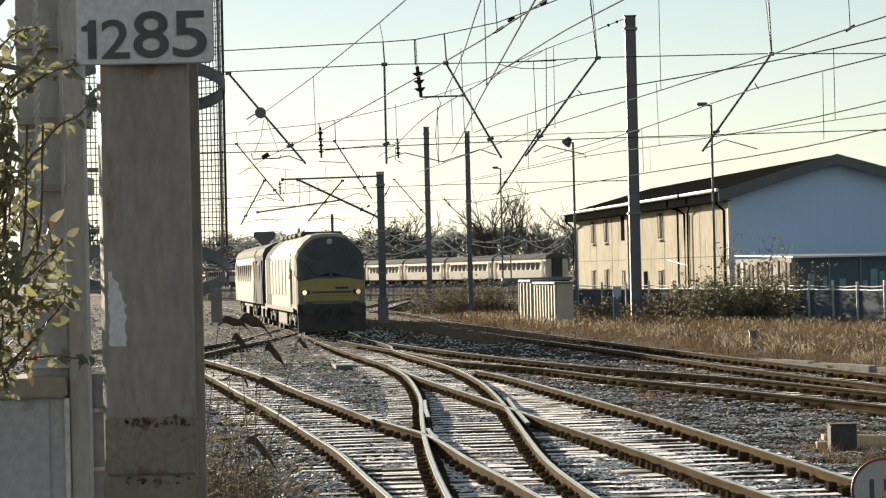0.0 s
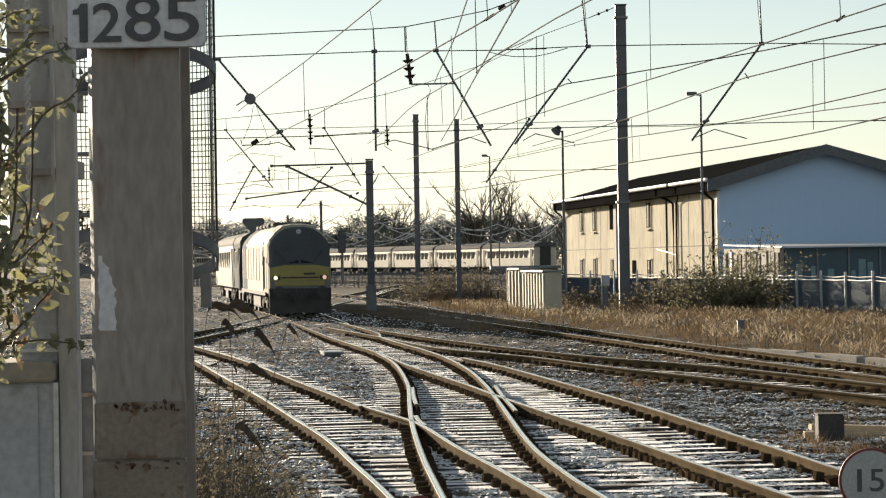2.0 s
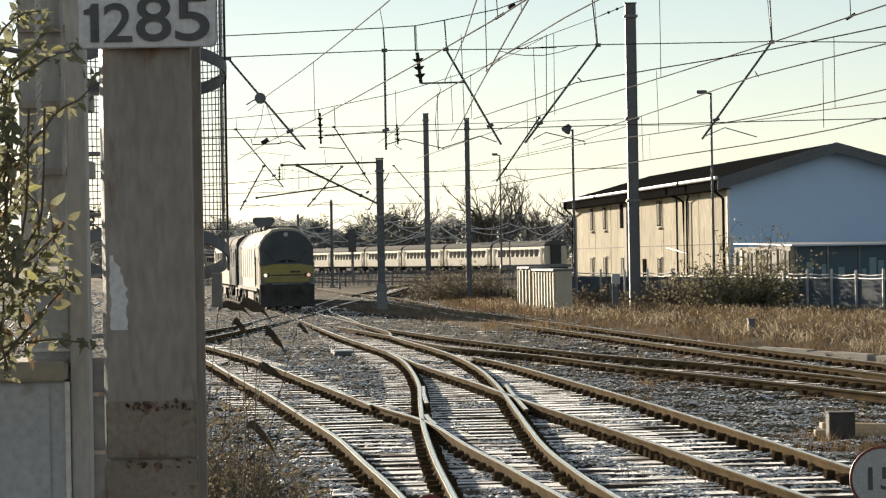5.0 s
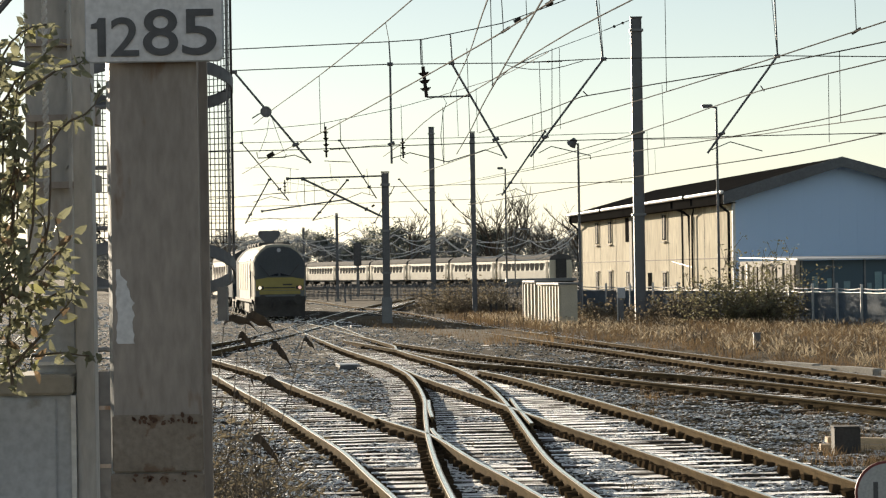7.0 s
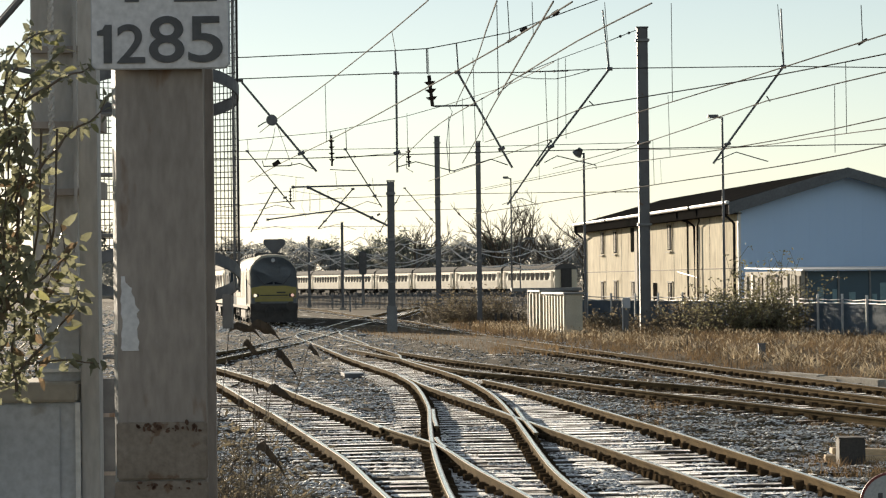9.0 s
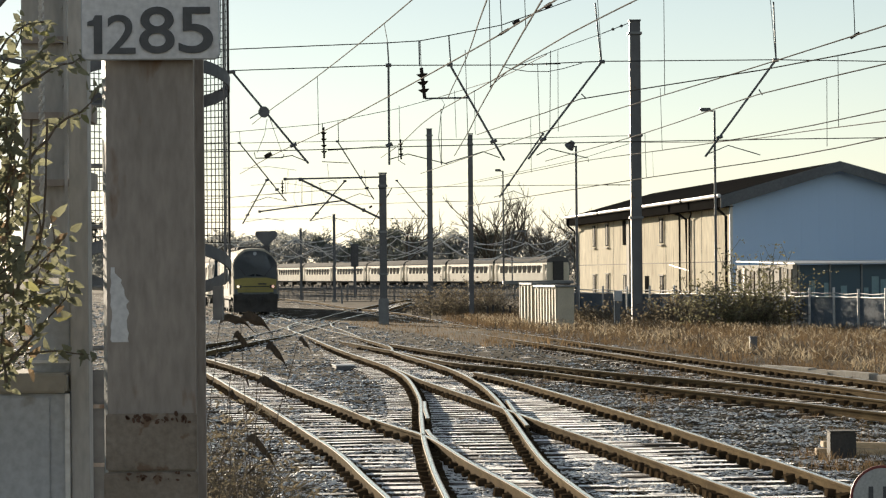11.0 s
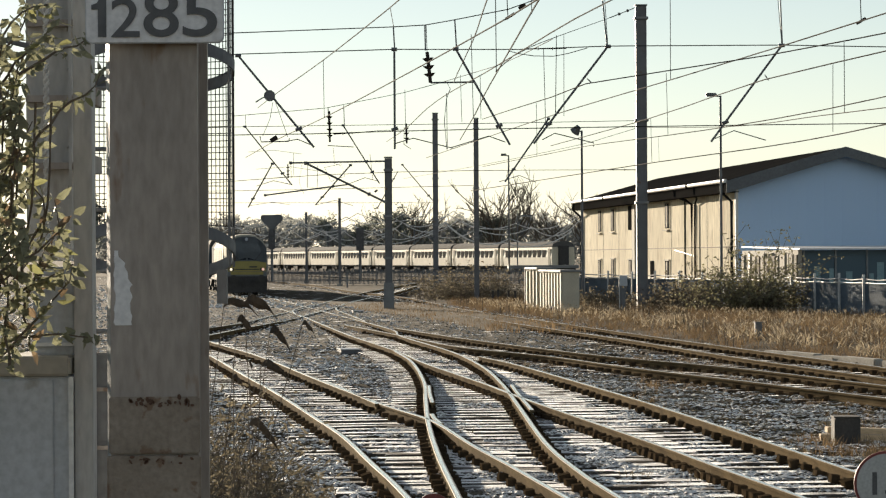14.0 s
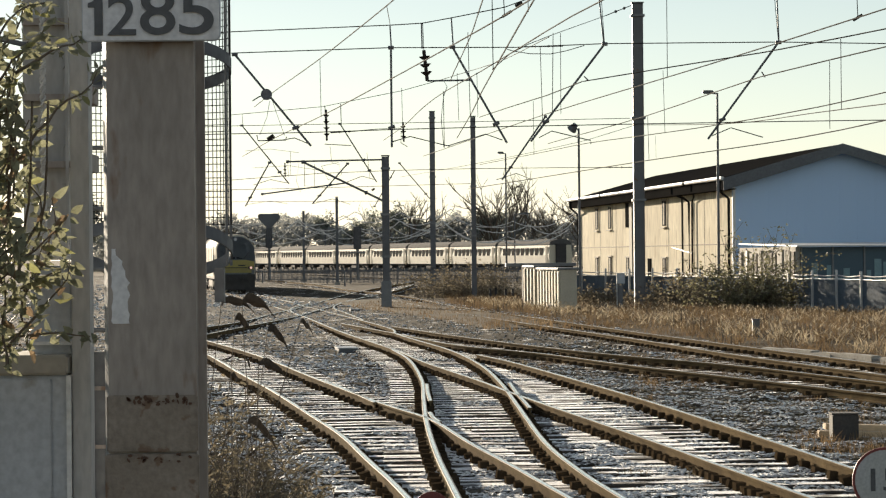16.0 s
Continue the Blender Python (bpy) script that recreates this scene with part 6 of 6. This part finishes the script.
def blades(name, x, y, z, hmin, hmax, width, material, label, lean=0.5):
    n = len(x)
    h = hmin + (hmax - hmin) * RNG.random(n)
    a = RNG.random(n) * 6.28
    dx, dy = np.cos(a), np.sin(a)
    l = lean * h * RNG.random(n)
    b = RNG.random(n) * 6.28
    wx, wy = np.cos(b) * width, np.sin(b) * width
    p0 = np.stack([x - wx, y - wy, z], -1)
    p1 = np.stack([x + wx, y + wy, z], -1)
    p2 = np.stack([x + dx * l * 0.4 + wx * 0.7, y + dy * l * 0.4 + wy * 0.7, z + h * 0.6], -1)
    p3 = np.stack([x + dx * l * 0.4 - wx * 0.7, y + dy * l * 0.4 - wy * 0.7, z + h * 0.6], -1)
    p4 = np.stack([x + dx * l, y + dy * l, z + h], -1)
    v = np.stack([p0, p1, p2, p3, p4], 1).reshape(-1, 3)
    k = 5 * np.arange(n)[:, None]
    f = np.concatenate([np.concatenate([k, k + 1, k + 2], 1), np.concatenate([k, k + 2, k + 3], 1), np.concatenate([k + 3, k + 2, k + 4], 1)])
    return raw(name, v, f, material, label, "grass")


def tussocks(n, box4, per, spread, test):
    x0, x1, y0, y1 = box4
    cx, cy = x0 + (x1 - x0) * RNG.random(n), y0 + (y1 - y0) * RNG.random(n)
    keep = test(cx, cy)
    cx, cy = cx[keep], cy[keep]
    x = np.repeat(cx, per) + spread * RNG.standard_normal(len(cx) * per)
    y = np.repeat(cy, per) + spread * RNG.standard_normal(len(cx) * per)
    return x, y


def grass():
    edge = lambda x, y: x > 10.2 - 0.138 * (y - 52) + 0.4 * np.sin(y * 0.7)
    x, y = tussocks(5200, (0, 24, 48, 150), 16, 0.2, lambda x, y: edge(x, y) & (x < 0.19 * y + 1))
    blades("dry_grass", x, y, -0.25 + 0.2 * np.clip((x - 9.9 + 0.138 * (y - 52)) / 4, 0, 1), 0.06, 0.32, 0.010, M_STRAW, "dry straw coloured grass beside the line", 2.0)
    x, y = tussocks(330, (-2, 24, 55, 165), 8, 0.25, lambda x, y: edge(x, y))
    blades("dead_weeds", x, y, np.full(len(x), -0.2), 0.35, 0.85, 0.014, M_TWIG, "taller brown dead weed stalks", 0.35)
    x, y = tussocks(1700, (0, 24, 48, 130), 9, 0.15, lambda x, y: edge(x, y) & (x < 0.19 * y + 1) & (np.sin(x * 1.1 + y * 0.13) > -0.1))
    blades("pale_grass", x, y, np.full(len(x), -0.12), 0.12, 0.42, 0.017, M_PALEGRASS, "bleached grass tufts beside the line", 2.2)
    x, y = tussocks(1500, (0, 24, 48, 130), 5, 0.3, lambda x, y: edge(x, y) & (x < 0.19 * y + 1))
    blades("seed_heads", x, y, 0.02 + 0.22 * RNG.random(len(x)), 0.05, 0.14, 0.022, M_PALEGRASS, "pale dry seed heads and leaves among the grass", 2.5)
    # weeds between the lines
    x, y = tussocks(520, (-3, 12, 26, 110), 14, 0.10, lambda x, y: (np.sin(x * 1.3 + y * 0.21) + np.sin(y * 0.37 - x) > 0.75))
    blades("track_weeds", x, y, np.full(len(x), -0.22), 0.05, 0.2, 0.007, M_DEADLEAF, "low dry weeds growing in ballast", 0.8)
    x, y = tussocks(1500, (2, 11, 27, 62), 10, 0.09, lambda x, y: (x > 1.2 + 3.2 * (62 - y) / 35) & (np.sin(x * 0.9 + y * 0.17) + np.sin(y * 0.31 - 1.7 * x) > -0.2))
    blades("ballast_weeds", x, y, np.full(len(x), -0.22), 0.04, 0.16, 0.006, M_STRAW, "low brown weeds and moss in the ballast", 1.2)
    x, y = tussocks(60, (4.7, 6.6, 31.6, 33.1), 14, 0.07, lambda x, y: x > 0)
    blades("box_weeds", x, y, np.full(len(x), -0.24), 0.06, 0.24, 0.006, M_STRAW, "dry weeds around the track box", 0.9)
    x, y = tussocks(1000, (-6, 9, 80, 128), 10, 0.18, lambda x, y: (x > 6.4 - 0.17 * (y - 52)) & (x < 9.0 - 0.135 * (y - 52)))
    blades("median_grass", x, y, np.full(len(x), -0.12), 0.08, 0.3, 0.012, M_STRAW, "dry grass strip between the lines", 0.7)


grass()


def tree(name, height, seed, label, bare=True):
    """Tapered trunk, forking limbs and fine twigs; leaves where it keeps them."""
    rr = random.Random(seed)
    t = thing(name, label, "tree")
    wood, leafv = bmesh.new(), bmesh.new()

    def grow(p, d, ln, r, depth):
        pts = [p]
        for i in range(4):
            d = (d + Vector((rr.uniform(-1, 1), rr.uniform(-1, 1), rr.uniform(-0.5, 0.8))) * 0.22).normalized()
            p = p + d * ln / 4
            pts.append(p)
        sweep(wood, pts, [r * (1 - 0.11 * i) for i in range(5)], 5 if depth < 2 else 3)
        if depth >= 4:
            if not bare:
                for k in range(9):
                    q = p + Vector((rr.gauss(0, 1), rr.gauss(0, 1), rr.gauss(0, 1))) * height * 0.035
                    leaf(leafv, q, Vector((rr.uniform(-1, 1), rr.uniform(-1, 1), rr.uniform(-1, 1))), Vector((0.1, 0.2, 1)), height * 0.05, height * 0.016)
            return
        for k in range(3 if depth else 5):
            q = pts[rr.choice((2, 3, 4))] if k else pts[4]
            e = (d + Vector((rr.uniform(-1, 1), rr.uniform(-1, 1), rr.uniform(-0.2, 0.7))) * (0.75 if depth else 0.9)).normalized()
            grow(q, e, ln * rr.uniform(0.58, 0.78), r * 0.59, depth + 1)
    grow(Vector((0, 0, -0.3)), Vector((0, 0, 1)), height * 0.36, height * 0.02, 0)
    part("trunk", wood, M_BARK, t, "bare dark branches" if bare else "dark trunk")
    if not bare:
        tagged(part("crown", leafv, M_EVER, t, "clumped green foliage paled for haze"), kind="stuff")
    return t


BARE = tree("bare_tree", 15.0, 3, "bare winter tree beyond the sidings, two more added behind the camera")
BARE_B = tree("bare_tree", 15.0, 8, "bare spreading winter tree on the skyline, copied unseen behind the camera")
EVERGREEN = tree("evergreen_tree", 13.0, 5, "dark evergreen tree beyond the coaches, some added behind the camera", False)


def plant(src, px, zt, turn, first):
    s = zt / (15.0 if src is not EVERGREEN else 13.0)
    m = Matrix.Translation((px[0], px[1], -0.3)) @ Matrix.Rotation(turn, 4, "Z")
    if first:
        src.matrix_basis = m
        src.scale = (s, s, s)
        return src
    ob = copy_thing(src, m)
    ob.scale = (s, s, s)
    return ob


seen = set()
for kind, p, h in ((BARE, (8.68, 470.00, 2.14), 22.0), (BARE_B, (12.81, 480.00, 2.05), 20.5), (BARE, (18.14, 480.00, 1.93), 14.5), (BARE_B, (21.34, 480.00, 1.86), 15.0), (BARE, (23.34, 420.00, 1.81), 17.5), (BARE_B, (5.57, 500.00, 2.22), 15.0),
                   (EVERGREEN, (-9.27, 480.00, 2.55), 12.0), (EVERGREEN, (-5.54, 500.00, 2.47), 10.5), (EVERGREEN, (1.68, 500.00, 2.31), 10.5), (EVERGREEN, (-13.87, 500.00, 2.66), 9.5), (EVERGREEN, (7.09, 490.00, 2.18), 11.5), (EVERGREEN, (-17.58, 480.00, 2.74), 9.5),
                   (EVERGREEN, (-23.31, 500.00, 2.87), 11.0), (BARE_B, (-16.74, 520.00, 2.72), 14.0), (BARE, (-8.86, 470.00, 2.54), 18.5), (BARE_B, (-2.87, 520.00, 2.41), 14.0), (BARE, (-23.38, 540.00, 2.88), 12.0), (BARE_B, (-30.58, 540.00, 3.04), 11.5),
                   (EVERGREEN, (-38.91, 480.00, 3.22), 7.0), (BARE_B, (-36.78, 480.00, 3.18), 10.0), (BARE, (-42.64, 480.00, 3.31), 13.0), (BARE, (-39.98, 480.00, 3.25), 13.0), (EVERGREEN, (-39.25, 380.00, 3.22), 12.0), (EVERGREEN, (-53.60, 380.00, 3.55), 12.0), (BARE, (-61.20, 380.00, 3.72), 12.0), (EVERGREEN, (12.79, 500.00, 2.05), 12.0), (EVERGREEN, (17.92, 520.00, 1.94), 9.0),
                   # unseen trees behind the camera, added for the annex glass to reflect
                   (EVERGREEN, (-14.0, -60.0, 0.0), 9.0), (BARE, (-4.0, -66.0, 0.0), 10.0), (EVERGREEN, (6.0, -58.0, 0.0), 8.0), (BARE_B, (15.0, -62.0, 0.0), 9.0), (EVERGREEN, (24.0, -64.0, 0.0), 9.0), (EVERGREEN, (36.0, -60.0, 0.0), 8.0)):
    plant(kind, p, h * 1.05, p[0] * 1.7, kind.name not in seen)
    seen.add(kind.name)


def woodland():
    """The belt of scrub behind the sidings, its colour greyed for distance haze."""
    n = 26000
    x = -75 + 115 * RNG.random(n)
    y = 490 + 40 * RNG.random(n)
    top = 8.8 + 1.2 * np.sin(x * 0.13) + 0.9 * np.sin(x * 0.41 + 1) + 0.8 * np.sin(x * 1.1)
    z = top * np.sqrt(RNG.random(n))
    s = 0.28 + 0.5 * RNG.random(n)
    v = np.stack([x, y, z], -1)[:, None] + (RNG.random((n, 3, 3)) - 0.5) * s[:, None, None] * 2.2
    f = np.arange(3 * n).reshape(-1, 3)
    raw("distant_scrub", v.reshape(-1, 3), f, M_HEDGE, "winter scrub behind the sidings, greyed for haze", "woodland")


woodland()


def bush(at, n, wide, high, dead=False):
    t = thing("bramble_bush", "leafless brown bramble thicket in dry grass" if dead else "dark green bramble bush against the fence", "bush", Matrix.Translation(at), group="bramble bushes")
    st, lv = bmesh.new(), bmesh.new()
    for k in range(n):
        a = RND.uniform(0, 6.28)
        d = Vector((math.cos(a) * 1.0, math.sin(a) * 0.6, RND.uniform(0.4, 1.6))).normalized()
        p, pts = Vector((RND.gauss(0, 0.5) * wide, RND.uniform(-.4, .4), -0.2)), []
        ln = RND.uniform(0.14, 0.34) * high
        for i in range(7):
            pts.append(p.copy())
            d = (d + rnd_dir() * 0.45 - Vector((0, 0, 0.1 * i / 3))).normalized()
            p = p + d * ln
        sweep(st, pts, 0.010, 3)
        for q in pts[1:]:
            for i in range(2 if dead else 4):
                leaf(lv, q + rnd_dir() * 0.16, rnd_dir(), rnd_dir(), RND.uniform(0.09, 0.17), RND.uniform(0.025, 0.05))
    part("stem", st, M_TWIG, t)
    tagged(part("foliage", lv, M_DEADLEAF if dead else M_BUSH, t, "withered brown leaves" if dead else "dull green leaves"), kind="stuff")


bush((12.75, 106.13, 0.00), 230, 0.95, 2.05)
bush((11.51, 118.21, 0.00), 70, 1.3, 0.85)
bush((10.21, 123.10, 0.00), 67, 1.1, 0.7, dead=True)
bush((6.95, 121.10, 0.00), 60, 0.8, 0.6, dead=True)
bush((-0.45, 150.00, -0.05), 90, 1.5, 1.30, dead=True)
bush((0.86, 146.00, -0.05), 112, 1.4, 1.50, dead=True)
bush((1.95, 143.00, -0.05), 112, 1.2, 1.50, dead=True)
bush((2.87, 141.00, -0.05), 67, 0.8, 1.20, dead=True)
bush((7.11, 118.00, -0.05), 60, 0.9, 0.80, dead=True)
bush((9.74, 112.00, -0.05), 90, 1.2, 1.00, dead=True)
bush((10.78, 110.00, -0.05), 90, 1.0, 1.15, dead=True)
bush((2.72, 146.93, -0.10), 67, 1.6, 0.55, dead=True)
bush((0.32, 166.64, -0.10), 52, 1.5, 0.5, dead=True)


# ---- what moves ----
def reach(t):
    """How far the train has backed away after t seconds, along its straight line."""
    return 4.79 * t - 0.01 * t * t


def place(d):
    """The train's pose at d metres along its line, which bends gently leftwards far off."""
    bend = max(0.0, d - 35.0)
    turn = math.degrees(math.atan(0.1285 + 0.0004 * bend))
    return pose(-4.12 - 0.1275 * d - 0.0002 * bend ** 2, 93.3 + 0.9918 * d, 0, 0, 0, turn)


def motions():
    steps = [0.5 * i for i in range(33)]
    for ob, back in ((LOCO, 0.0), (VAN, 21.1), (TAIL_COACH, 28.1)):
        walk(ob, [(t, place(reach(t) + back)) for t in steps])
    fine = [0.1 * i for i in range(161)]
    for w in LOCO_WHEELS:
        walk(w, [(t, pose(*w.location, math.degrees(-reach(t) / 0.52), 0, 0)) for t in fine])


motions()
